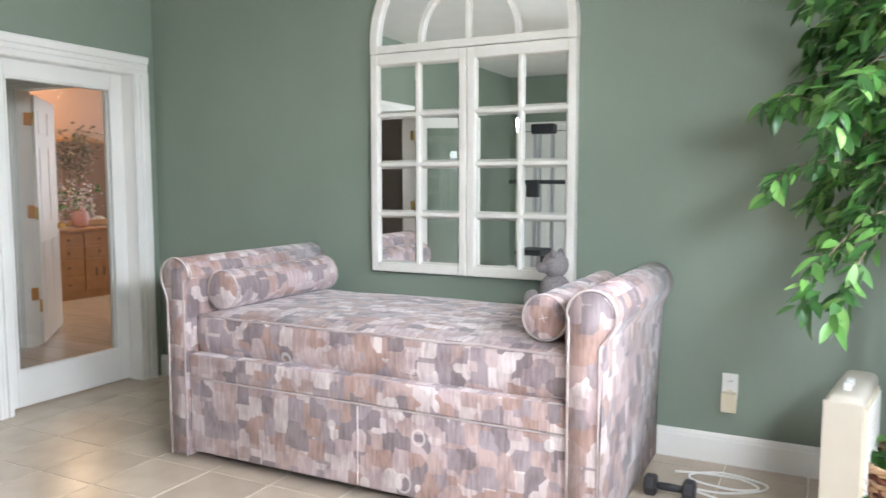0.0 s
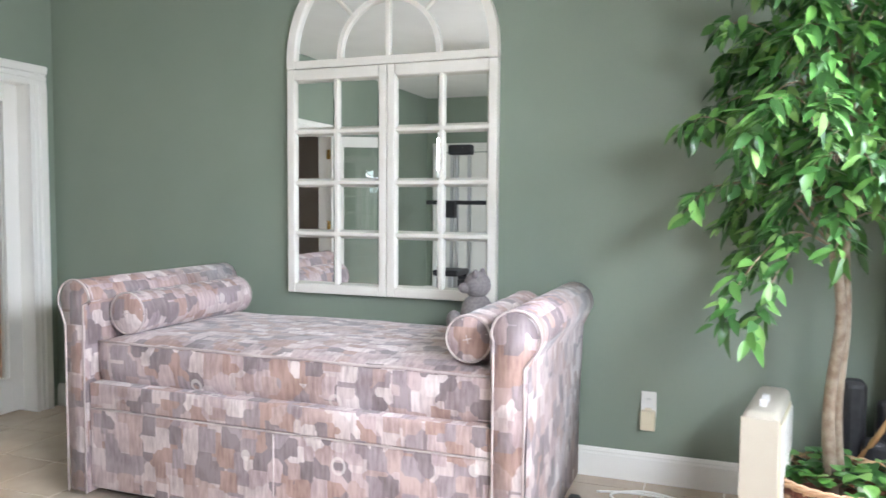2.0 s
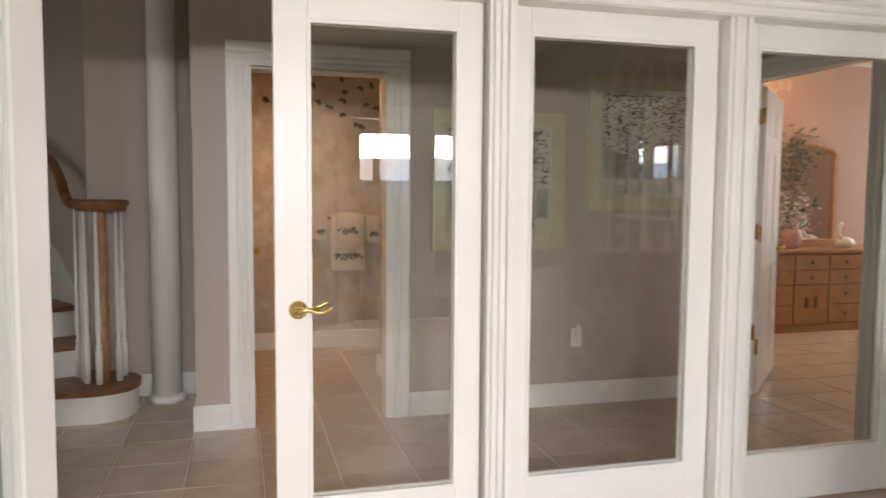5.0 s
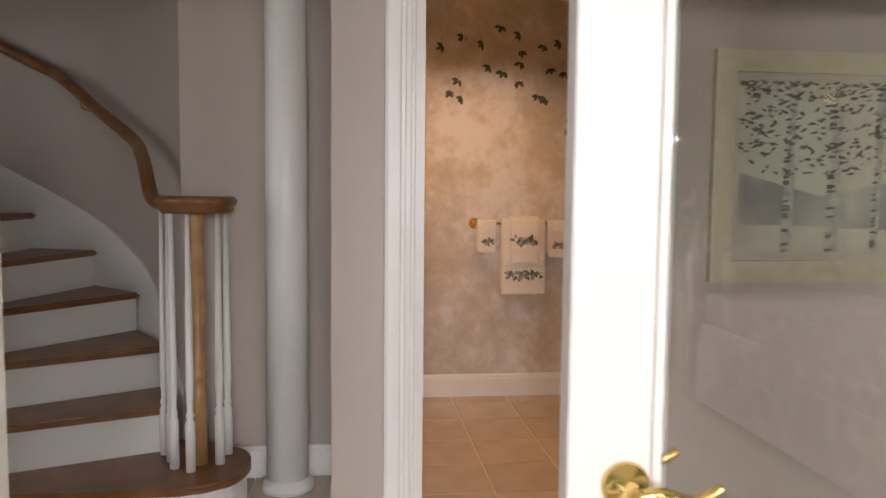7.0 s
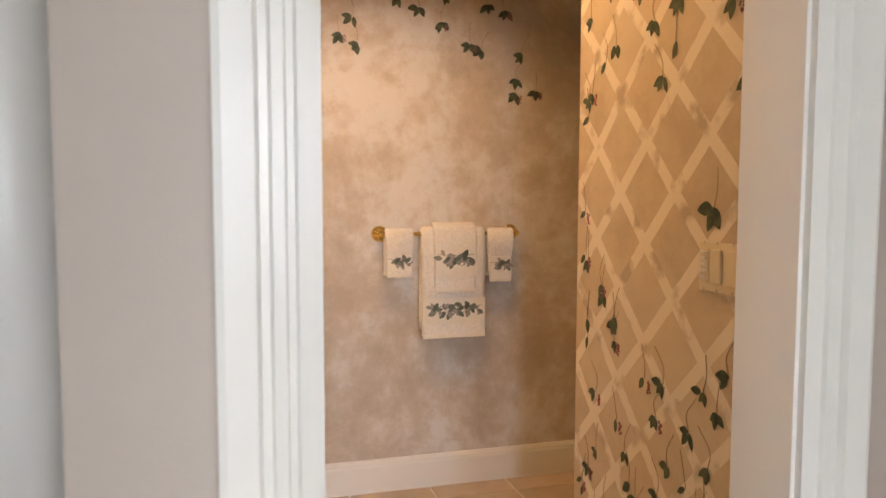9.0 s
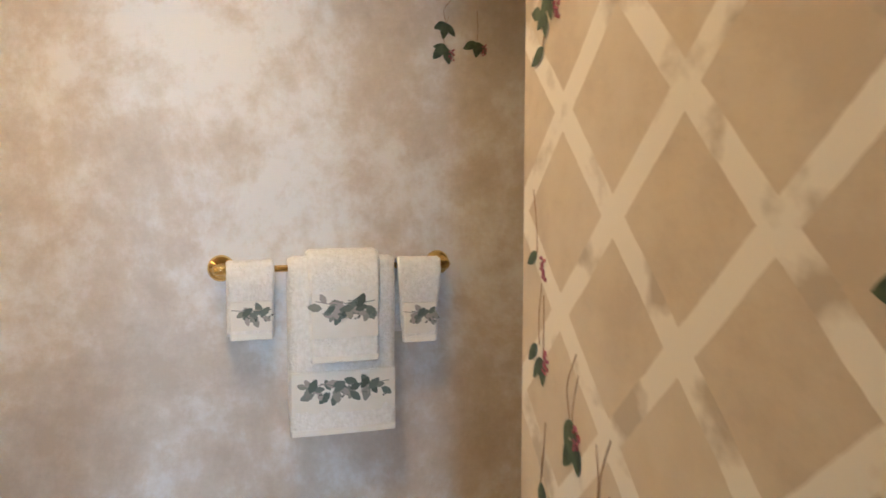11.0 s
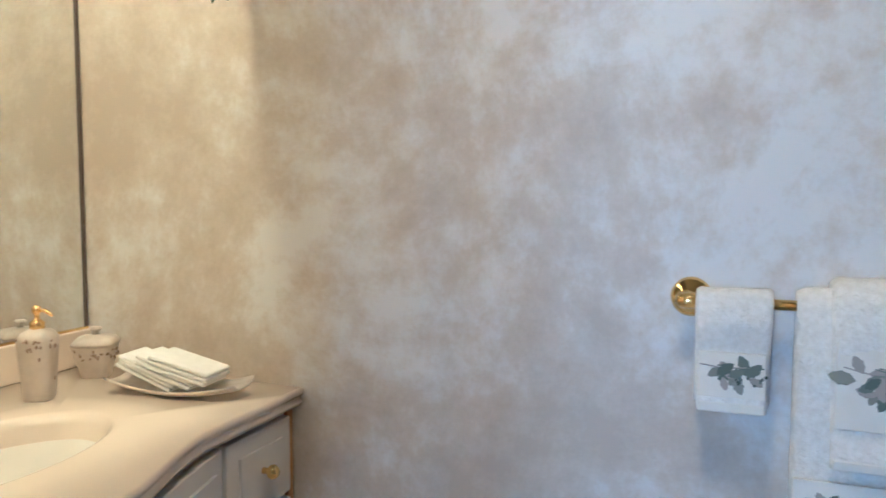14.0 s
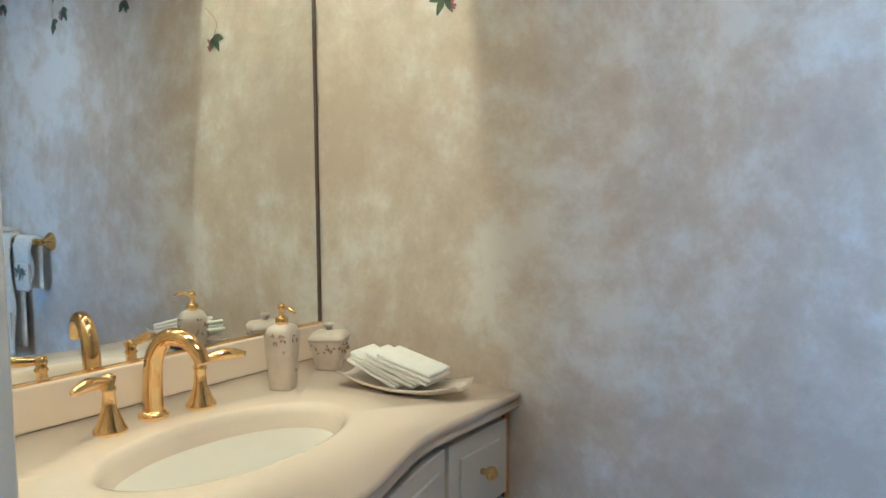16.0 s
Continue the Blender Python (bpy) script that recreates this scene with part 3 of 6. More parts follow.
def glazed_panel(name, y0, y1, g0, g1, label, x0=-4.228, x1=-4.186, zb=0.012, zt=1.985, gz0=0.212, gz1=1.890, kind="structure", category="glazed door", group=""):
    """Stile-and-rail panel with one large pane and a bead round it."""
    root = thing(name, ((x0 + x1) / 2, (y0 + y1) / 2, 0), label, category, group, kind)
    part("stile", rbox(x0, x1, y0, g0, zb, zt, 0.003, 1), TRIM, root)
    part("stile", rbox(x0, x1, g1, y1, zb, zt, 0.003, 1), TRIM, root)
    part("bottom_rail", rbox(x0, x1, g0, g1, zb, gz0, 0.003, 1), TRIM, root)
    part("top_rail", rbox(x0, x1, g0, g1, gz1, zt, 0.003, 1), TRIM, root)
    xm = (x0 + x1) / 2
    pane = part("pane", box(xm - 0.003, xm + 0.003, g0 - 0.006, g1 + 0.006, gz0 - 0.006, gz1 + 0.006), GLASS, root, "clear glass pane")
    pane.visible_shadow = False
    for s in (x0 - 0.004, x1 - 0.008):
        bm = bmesh.new()
        for d in ((s, s + 0.012, g0, g0 + 0.012, gz0, gz1), (s, s + 0.012, g1 - 0.012, g1, gz0, gz1), (s, s + 0.012, g0 + 0.012, g1 - 0.012, gz0, gz0 + 0.012), (s, s + 0.012, g0 + 0.012, g1 - 0.012, gz1 - 0.012, gz1)):
            cube(bm, *d)
        part("glazing_bead", bm, TRIM, root)
    return root


def lever(parent, x, y, z, out=1, way=1, both=True):
    for s in ((1, -1) if both else (1,)):
        xx = x if s == 1 else x - 0.042
        r = part("door_handle", lathe([(0.031, 0), (0.033, 0.004 * s), (0.029, 0.010 * s), (0.013, 0.014 * s), (0.011, 0.045 * s), (0.013, 0.052 * s), (0.0, 0.054 * s)], 24, "x", (xx, y, z)), BRASS, parent, "polished brass lever handle", True)
        pts = spline([(xx + 0.045 * s, y, z), (xx + 0.05 * s, y + 0.03 * way, z + 0.006), (xx + 0.048 * s, y + 0.07 * way, z - 0.006), (xx + 0.047 * s, y + 0.10 * way, z + 0.004), (xx + 0.047 * s, y + 0.112 * way, z + 0.012)], 5)
        part("lever", sweep(pts, [0.010 - 0.005 * i / len(pts) for i in range(len(pts))], 10), BRASS, r, "", True)


leaf1 = glazed_panel("door_1", 0.688, 1.430, 0.802, 1.340, "closed white glazed door leaf with brass lever")
lever(leaf1, -4.186, 0.766, 0.897)
glazed_panel("window_panel_1", 1.532, 2.402, 1.613, 2.306, "fixed white glazed panel beside the doors")
glazed_panel("window_panel_2", 2.506, 3.37, 2.583, 3.284, "fixed white glazed panel in the screen")
# the other leaf stands open into the room
leaf2 = glazed_panel("door_2", 0.0, 0.70, 0.12, 0.58, "open white glazed door leaf with brass hinges", x0=-0.042, x1=0.0)
leaf2.matrix_basis = pose(-4.085, -0.020, 0, 0, 0, -118) @ leaf2.matrix_basis
for z in (0.31, 1.05, 1.80):
    hinge("door_hinge", (-4.10, -0.012, z), None)
for o in [q for q in scene.objects if q.name.startswith("door_hinge") and q.parent is None]:
    tagged(o, "polished brass hinge on the white door lining", "hinge", "hinges of the open leaf")

# glazed garden doors on the daylight side
for i, (y0, y1) in enumerate(((2.39, 3.12), (1.62, 2.35), (0.45, 1.36), (-0.52, 0.41))):
    glazed_panel("garden_door", y0, y1, y0 + 0.10, y1 - 0.10, "white glazed garden door facing the terrace", x0=0.62, x1=0.66, zt=2.02, kind="structure", group="garden doors")
structure("garden_door_post", cube(box(0.60, 0.70, 2.352, 2.388, 0, 2.03), 0.60, 0.70, 0.412, 0.448, 0, 2.03), TRIM, "white post between garden doors")


def panel_door(name, width, label, knob=True, tall=1.985):
    """Six-panel door, hinge edge on the z axis, leaf along +x, thickness along y."""
    root = thing(name, (0, 0, 0), label, "door", "", "structure")
    part("leaf", rbox(0, width, -0.0175, 0.0175, 0.01, tall, 0.002, 1), TRIM, root)
    cw = (width - 0.33) / 2
    for s in (-1, 1):
        for x in (0.11, 0.22 + cw):
            for z0, z1 in ((0.22, 0.82), (0.98, 1.58), (1.69, tall - 0.11)):
                y = s * 0.0175
                bm = box(x, x + cw, min(y, y + s * 0.006), max(y, y + s * 0.006), z0, z1)
                fs = [f for f in bm.faces if abs(f.normal.y) > 0.9]
                bmesh.ops.inset_individual(bm, faces=fs, thickness=0.028, depth=-0.004)
                part("raised_panel", bm, TRIM, root)
    if knob:
        for s in (-1, 1):
            part("door_knob", lathe([(0.028, s * 0.018), (0.028, s * 0.022), (0.010, s * 0.026), (0.010, s * 0.045), (0.024, s * 0.052), (0.028, s * 0.064), (0.018, s * 0.076), (0.0, s * 0.078)], 20, "y", (width - 0.06, 0, 0.91)), BRASS, root, "polished brass knob", True)
        part("latch_plate", box(width - 0.0005, width + 0.0015, -0.012, 0.012, 0.88, 0.94), BRASS, root)
    for z in (0.32, 1.054, 1.805):
        part("hinge", lathe([(0.008, z - 0.05), (0.008, z + 0.05)], 10, "z", (-0.004, 0.018, 0)), BRASS, root, "brass hinge", True)
        part("hinge_plate", box(-0.0015, 0.0006, -0.014, 0.016, z - 0.05, z + 0.05), BRASS, root)
    return root


d = panel_door("door_3", 0.775, "open white panelled powder room door", tall=1.955)
d.matrix_basis = pose(-5.962, 0.622, 0, 0, 0, 180)
for z in (0.32, 1.036, 1.785):
    b = part("door_hinge", rbox(-5.925, -5.885, 0.644, 0.648, z - 0.05, z + 0.05, 0.001, 1), BRASS)
    tagged(b, "polished brass hinge plate on the white lining", "hinge", "hinges of the powder room door")
d = panel_door("door_4", 0.88, "open white panelled bedroom door")
d.matrix_basis = pose(-5.695, 3.79, 0, 0, 0, 135)
for z in (0.42, 1.07, 1.79):
    b = part("door_hinge", rbox(-5.673, -5.670, 3.70, 3.762, z - 0.05, z + 0.05, 0.001, 1), BRASS)
    tagged(b, "polished brass hinge plate on the white lining", "hinge", "hinges of the bedroom door")
d = panel_door("door_5", 0.80, "closed white panelled door in the green back wall")
d.matrix_basis = pose(-3.86, -2.742, 0)
casing("trim_back_door", -2.76, 1, -3.88, -3.04, 2.0, "white moulded casing round the back door", axis="y")


# ---- daybed ----
bed = thing("daybed", (-1.8, 2.95, 0), "daybed with rolled arms in mauve and grey patchwork upholstery", "daybed")


def cloth(name, bm, label="", parent=None, smooth=True, s=1.0):
    ob = part(name, bm, FABRIC, parent or bed, label, smooth)
    uv_box(ob, s)
    return ob


def arm(x0, x1, xc, rc, zc, outer, name):
    """Upright arm whose top rolls outward."""
    zin = zc + rc
    poly = [(x0, 0.03), (x1, 0.03)]
    inner = x1 if outer < 0 else x0
    out = x0 if outer < 0 else x1
    pts = [(out, 0.03), (out, zc - rc * 1.25)]
    for k in range(15):
        a = radians(-35 + k * 215 / 14)
        pts.append((xc + outer * rc * math.cos(a), zc + rc * math.sin(a)))
    pts += [(inner, zc - 0.02), (inner, 0.03)]
    bm = prism(pts, 2.425, 3.47, "y")
    bmesh.ops.bevel(bm, geom=[e for e in bm.edges if len(e.link_faces) == 2 and abs(e.verts[0].co.y - e.verts[1].co.y) < 1e-6], offset=0.012, segments=2, affect="EDGES")
    ob = cloth(name, bm, "rolled arm with piped front")
    edge = [(x, 2.423, z) for x, z in pts]
    part("piping", sweep(edge, 0.0045, 8), FABRIC_PIPE, ob, "", True)
    return ob


FABRIC_PIPE = mat("piping_cord", (0.60, 0.52, 0.50), 0.6, col2=(0.42, 0.34, 0.32), scale=12)
arm(-2.815, -2.716, -2.765, 0.088, 0.868, -1, "arm")
arm(-0.893, -0.782, -0.812, 0.088, 0.846, 1, "arm")
bm = rbox(-2.715, -0.894, 2.445, 3.46, 0.40, 0.512, 0.012, 3)
cloth("seat_rail", bm)
bm = rbox(-2.715, -0.894, 2.447, 2.95, 0.05, 0.397, 0.010, 3)
tr = cloth("trundle_front", bm, "lower drawer front with a seam and deep kick pleat")
part("seam", sweep([(-2.714, 2.446, 0.399), (-0.894, 2.446, 0.399)], 0.0035, 6), FABRIC_PIPE, bed)
part("pleat", sweep([(-1.79, 2.447, 0.06), (-1.788, 2.446, 0.39)], 0.0035, 6), FABRIC_PIPE, bed)
# shade under the daybed, put in as a dark set-back block
part("shade_block", box(-2.70, -0.91, 2.52, 3.3, 0.012, 0.055), DARK, bed, "dark block standing for the shade under the drawer front")
# mattress with crowned top and soft sides
bm = bmesh.new()
NX, NY = 44, 26
grid = {}
for i in range(NX + 1):
    for j in range(NY + 1):
        u, v = i / NX, j / NY
        x, y = -2.70 + u * 1.80, 2.505 + v * 0.94
        e = min(u, 1 - u) * 1.80, min(v, 1 - v) * 0.94
        d = min(e)
        z = 0.684 + 0.035 * (1 - math.exp(-d / 0.10)) + 0.006 * noise.noise((x * 4, y * 4, 1)) + 0.003 * noise.noise((x * 11, y * 11, 2))
        grid[i, j] = bm.verts.new((x, y, z))
for i in range(NX):
    for j in range(NY):
        bm.faces.new((grid[i, j], grid[i + 1, j], grid[i + 1, j + 1], grid[i, j + 1]))
ring = [grid[i, 0] for i in range(NX + 1)] + [grid[NX, j] for j in range(1, NY + 1)] + [grid[i, NY] for i in range(NX - 1, -1, -1)] + [grid[0, j] for j in range(NY - 1, 0, -1)]
prev = ring
for k, (z, o) in enumerate(((0.675, 0.012), (0.64, 0.016), (0.60, 0.017), (0.56, 0.015), (0.525, 0.008), (0.510, 0.0))):
    nxt = []
    for v in ring:
        c = Vector((-1.80, 2.975, 0))
        q = Vector((v.co.x, v.co.y, z))
        dx = 0 if 0.001 < (v.co.x + 2.70) < 1.799 else math.copysign(1, v.co.x - c.x)
        dy = 0 if 0.001 < (v.co.y - 2.505) < 0.939 else math.copysign(1, v.co.y - c.y)
        wob = 0.006 * noise.noise((v.co.x * 6, v.co.y * 6, z * 9))
        nxt.append(bm.verts.new(q + Vector((dx, dy, 0)) * (o + wob) * (0.4 if dx else 1)))
    for a in range(len(ring)):
        b = (a + 1) % len(ring)
        bm.faces.new((prev[a], prev[b], nxt[b], nxt[a]))
    prev = nxt
mat_ob = thing("mattress", (-1.8, 2.97, 0.51), "piped mattress covered in the same patchwork cloth", "mattress")
cv = part("cover", bm, FABRIC, mat_ob, "", True)
uv_box(cv)
part("piping", sweep([(-2.70, 2.496, 0.682)] + [(-2.70 + 0.12 * i, 2.491 + 0.003 * math.sin(i * 2.2), 0.684 + 0.003 * math.sin(i * 1.7)) for i in range(1, 15)] + [(-0.90, 2.496, 0.682)], 0.005, 8), FABRIC_PIPE, mat_ob, "", True)


def bolster(x, z, y0, y1, r, label):
    root = thing("bolster", (x, (y0 + y1) / 2, z - r), label, "cushion", "bolsters on the daybed")
    prof = [(r * 0.35, y0 - 0.016), (r * 0.8, y0 - 0.010), (r * 0.97, y0)] + [(r * (1 + 0.02 * math.sin(k * 1.9)), y0 + 0.01 + (y1 - y0 - 0.02) * k / 16) for k in range(17)] + [(r * 0.97, y1), (r * 0.8, y1 + 0.010), (r * 0.35, y1 + 0.016)]
    c = part("cover", lathe(prof, 36, "y", (x, 0, z)), FABRIC, root, "", True)
    uv_box(c)
    for y in (y0, y1):
        part("piping", sweep([(x + r * math.cos(a * math.pi / 18), y, z + r * math.sin(a * math.pi / 18)) for a in range(37)], 0.0045, 8), FABRIC_PIPE, root, "", True)
    for a in (0.3, 1.87):
        part("end_seam", sweep([(x - 0.9 * r * math.cos(a), y0 - 0.006, z - 0.9 * r * math.sin(a)), (x, y0 - 0.017, z), (x + 0.9 * r * math.cos(a), y0 - 0.006, z + 0.9 * r * math.sin(a))], 0.0018, 6), FABRIC_PIPE, root)
    return root


bolster(-2.613, 0.800, 2.57, 3.36, 0.092, "round patchwork bolster against the daybed arm")
bolster(-1.028, 0.800, 2.56, 3.38, 0.086, "round patchwork bolster lying beside the plush bear")

# plush bear, one plain mesh
bm = bmesh.new()
bx_, by_ = -1.21, 3.22


def blob(c, r, sc=(1, 1, 1)):
    bmesh.ops.create_icosphere(bm, subdivisions=3, radius=r, matrix=Matrix.Translation(c) @ Matrix.Diagonal((*sc, 1)))


blob((bx_, by_, 0.80), 0.075, (1, 0.9, 1.15))
blob((bx_, by_, 0.925), 0.062)
blob((bx_ - 0.045, by_ - 0.03, 0.912), 0.030, (1.2, 1, 0.85))
blob((bx_ + 0.005, by_ - 0.045, 0.978), 0.020, (0.7, 1, 1))
blob((bx_ + 0.01, by_ + 0.045, 0.978), 0.020, (0.7, 1, 1))
blob((bx_ - 0.09, by_ - 0.06, 0.765), 0.036, (1.0, 1, 1.3))
blob((bx_ - 0.07, by_ + 0.06, 0.76), 0.036, (1.3, 1, 1))
tagged(part("plush_bear", bm, PLUSH, None, "", True), "small grey plush bear sitting up beside the bolster", "toy")

# ---- arched mirror of panes ----
mx0, mx1, mz0, mz1, my = -2.379, -1.208, 0.808, 1.995, 3.507
mir = thing("window_mirror", ((mx0 + mx1) / 2, 3.53, mz0), "arched white wall mirror divided like a window", "mirror")
SHELL = mat("shell_white_frame", (0.72, 0.69, 0.62), 0.4, col2=(0.77, 0.745, 0.68), scale=7)
xm = (mx0 + mx1) / 2


def bar(x0, x1, z0, z1, d=0.0):
    return rbox(x0, x1, my - 0.012 - d, WB - 0.002, z0, z1, 0.006, 2)


for a, b in ((mx0, xm - 0.002), (xm + 0.002, mx1)):
    door = part("mirror_door", bar(a, a + 0.043, mz0, mz1), SHELL, mir, "white framed mirror casement")
    part("stile", bar(b - 0.043, b, mz0, mz1), SHELL, door)
    part("rail", bar(a + 0.043, b - 0.043, mz0, mz0 + 0.05), SHELL, door)
    part("rail", bar(a + 0.043, b - 0.043, mz1 - 0.058, mz1), SHELL, door)
    gx0, gx1, gz0, gz1 = a + 0.043, b - 0.043, mz0 + 0.05, mz1 - 0.058
    cx = (gx0 + gx1) / 2
    part("muntin", rbox(cx - 0.010, cx + 0.010, my - 0.006, WB - 0.004, gz0, gz1, 0.004, 2), SHELL, door)
    hz = (gz1 - gz0) / 4
    for k in (1, 2, 3):
        part("muntin", rbox(gx0, gx1, my - 0.005, WB - 0.004, gz0 + k * hz - 0.010, gz0 + k * hz + 0.010, 0.004, 2), SHELL, door)
    for k in range(4):
        for p, q in ((gx0, cx - 0.010), (cx + 0.010, gx1)):
            z0, z1 = gz0 + k * hz + (0.010 if k else 0), gz0 + (k + 1) * hz - (0.010 if k < 3 else 0)
            yb = my + 0.012
            bm = bmesh.new()
            o = [bm.verts.new(c) for c in ((p, yb + 0.006, z0), (q, yb + 0.006, z0), (q, yb + 0.006, z1), (p, yb + 0.006, z1))]
            w = 0.013
            i_ = [bm.verts.new(c) for c in ((p + w, yb, z0 + w), (q - w, yb, z0 + w), (q - w, yb, z1 - w), (p + w, yb, z1 - w))]
            bm.faces.new(i_)
            for s in range(4):
                bm.faces.new((o[s], o[(s + 1) % 4], i_[(s + 1) % 4], i_[s]))
            bk = [bm.verts.new((v.co.x, WB - 0.006, v.co.z)) for v in o]
            bm.faces.new(bk[::-1])
            for s in range(4):
                bm.faces.new((o[s], bk[s], bk[(s + 1) % 4], o[(s + 1) % 4]))
            part("bevelled_pane", bm, MIRROR, door, "bevelled mirror glass")
# arch
R0, za = (mx1 - mx0) / 2, mz1 + 0.06


def arc_band(r0, r1, y0, y1, foot, n=40):
    bm = bmesh.new()
    rings = []
    pts = [(-1, 0, foot)] + [(-math.cos(math.pi * k / n), math.sin(math.pi * k / n), None) for k in range(n + 1)] + [(1, 0, foot)]
    for c, s, f in pts:
        row = []
        for r, y in ((r0, y0), (r1, y0), (r1, y1), (r0, y1)):
            row.append(bm.verts.new((xm + c * r, y, f if f is not None else za + s * r)))
        rings.append(row)
    for a, b in zip(rings, rings[1:]):
        for k in range(4):
            bm.faces.new((a[k], a[(k + 1) % 4], b[(k + 1) % 4], b[k]))
    bm.faces.new(rings[0][::-1])
    bm.faces.new(rings[-1])
    return bm


arch = part("arch", arc_band(R0 - 0.043, R0, my - 0.012, WB - 0.002, mz1 + 0.003), SHELL, mir, "arched white frame")
part("rail", bar(mx0 + 0.043, mx1 - 0.043, mz1 + 0.003, mz1 + 0.045), SHELL, arch)
part("inner_arc", arc_band(0.265, 0.287, my - 0.005, WB - 0.004, mz1 + 0.045), SHELL, arch)
part("muntin", rbox(xm - 0.010, xm + 0.010, my - 0.006, WB - 0.004, mz1 + 0.045, za + R0 - 0.045, 0.004, 2), SHELL, arch)
for a in (45, 135):
    c, s = math.cos(radians(a)), math.sin(radians(a))
    part("muntin", sweep([(xm + 0.28 * c, my + 0.01, za + 0.28 * s), (xm + (R0 - 0.04) * c, my + 0.01, za + (R0 - 0.04) * s)], 0.011, 8), SHELL, arch)
poly = [(xm - R0 + 0.02, mz1 + 0.02), (xm + R0 - 0.02, mz1 + 0.02)] + [(xm + (R0 - 0.02) * math.cos(math.pi * k / 30), za + (R0 - 0.02) * math.sin(math.pi * k / 30)) for k in range(31)]
part("arch_pane", prism(poly, my + 0.016, WB - 0.006, "y"), MIRROR, arch, "mirror glass in the arch")


# ---- outlets and switches ----
def outlet(name, centre, normal, label, material=PLASTIC):
    """Duplex outlet plate; normal is '+x' or '-y'."""
    root = thing(name, (0, 0, 0), label, "outlet")
    part("plate", rbox(-0.035, 0.035, -0.006, 0, -0.058, 0.058, 0.003, 2), material, root)
    for z in (-0.022, 0.022):
        s = part("socket", lathe([(0.016, -0.009), (0.016, -0.005)], 16, "y", (0, 0, z)), material, root)
        for x in (-0.006, 0.006):
            part("slot", box(x - 0.001, x + 0.001, -0.0098, -0.0088, z - 0.004, z + 0.005), BLACK, s)
    root.matrix_basis = pose(*centre, 0, 0, 0 if normal == "-y" else 90)
    return root


outlet("wall_outlet", (-0.474, WB, 0.37), "-y", "white duplex outlet on the green wall")
air = thing("plug_in_freshener", (-0.474, WB - 0.02, 0.31), "cream plug-in box hanging from the outlet", "plug")
part("body", rbox(-0.507, -0.441, WB - 0.055, WB - 0.012, 0.255, 0.345, 0.006, 3), IVORY, air)
part("prong", box(-0.49, -0.46, WB - 0.02, WB - 0.008, 0.34, 0.352), IVORY, air)
outlet("wall_outlet", (-5.79, 2.57, 0.42), "+x", "white duplex outlet with night light on the taupe wall")
nl = thing("night_light", (-5.78, 2.57, 0.47), "small clear night light plugged into the outlet", "night light")
part("shade", lathe([(0.014, 0.43), (0.018, 0.45), (0.016, 0.49), (0.004, 0.505)], 16, "z", (-5.765, 2.57, 0)), PLASTIC, nl, "", True)
sw = thing("light_switch", (-6.2, 1.53, 1.1), "ivory triple switch plate with slide dimmer on the trellis wall", "switch")
part("plate", rbox(-6.252, -6.087, 1.529, 1.536, 1.042, 1.150, 0.003, 2), IVORY, sw)
dm = part("dimmer", rbox(-6.246, -6.216, 1.5265, 1.530, 1.062, 1.136, 0.001, 1), IVORY, sw)
for k in range(5):
    part("button", rbox(-6.242, -6.222, 1.523, 1.527, 1.070 + k * 0.0135, 1.077 + k * 0.0135, 0.001, 1), PLASTIC, dm)
for x in (-6.205, -6.150):
    bm = rbox(x, x + 0.034, 1.523, 1.530, 1.062, 1.136, 0.002, 1)
    part("rocker", bm, IVORY, sw)
for x in (-6.232, -6.188, -6.135):
    for z in (1.048, 1.149):
        part("screw", lathe([(0.003, 1.5285), (0.003, 1.5275)], 8, "y", (x, 0, z)), CHROME, sw)

# ---- fan heater, dumbbell, cord ----
ht = thing("box_heater", (0.0, 2.95, 0), "putty-coloured upright box heater with grille side", "heater")
part("body", rbox(-0.092, 0.028, 2.75, 3.20, 0.012, 0.585, 0.030, 4), HEATER, ht, "", True)
part("front_band", rbox(-0.094, 0.030, 2.745, 2.754, 0.03, 0.565, 0.004, 2), HEATER, ht)
gr = part("grille", rbox(0.027, 0.034, 2.79, 3.16, 0.06, 0.54, 0.002, 1), IVORY, ht, "cream grille")
for k in range(17):
    part("slat", box(0.033, 0.040, 2.80, 3.15, 0.075 + k * 0.027, 0.083 + k * 0.027), PLASTIC, gr)
for k in range(9):
    part("slat", box(0.035, 0.041, 2.81 + k * 0.040, 2.817 + k * 0.040, 0.07, 0.53), PLASTIC, gr)
for y in (2.83, 2.90):
    part("knob", rbox(-0.045, -0.020, y, y + 0.030, 0.585, 0.612, 0.004, 2), PLASTIC, ht)
for y in (2.79, 3.14):
    part("foot", box(-0.085, 0.02, y, y + 0.03, 0, 0.014), BLACK, ht)
ht.matrix_basis = Matrix.Translation((-0.09, 2.75, 0)) @ Matrix.Rotation(radians(-9), 4, "Z") @ Matrix.Translation((0.09, -2.75, 0)) @ ht.matrix_basis
db = thing("dumbbell", (-0.66, 3.03, 0), "small black hexagonal dumbbell on the floor", "dumbbell")
part("grip", lathe([(0.014, -0.065), (0.017, 0), (0.014, 0.065)], 14, "x", (-0.655, 3.04, 0.043)), BLACK, db, "", True)
for x in (-0.755, -0.60):
    part("head", lathe([(0.036, x), (0.046, x + 0.008), (0.046, x + 0.042), (0.036, x + 0.05)], 6, "x", (0.01, 3.04, 0.042)), BLACK, db)
crd = thing("extension_cord", (-0.45, 3.3, 0), "loosely coiled white extension cord on the tiles", "cord")
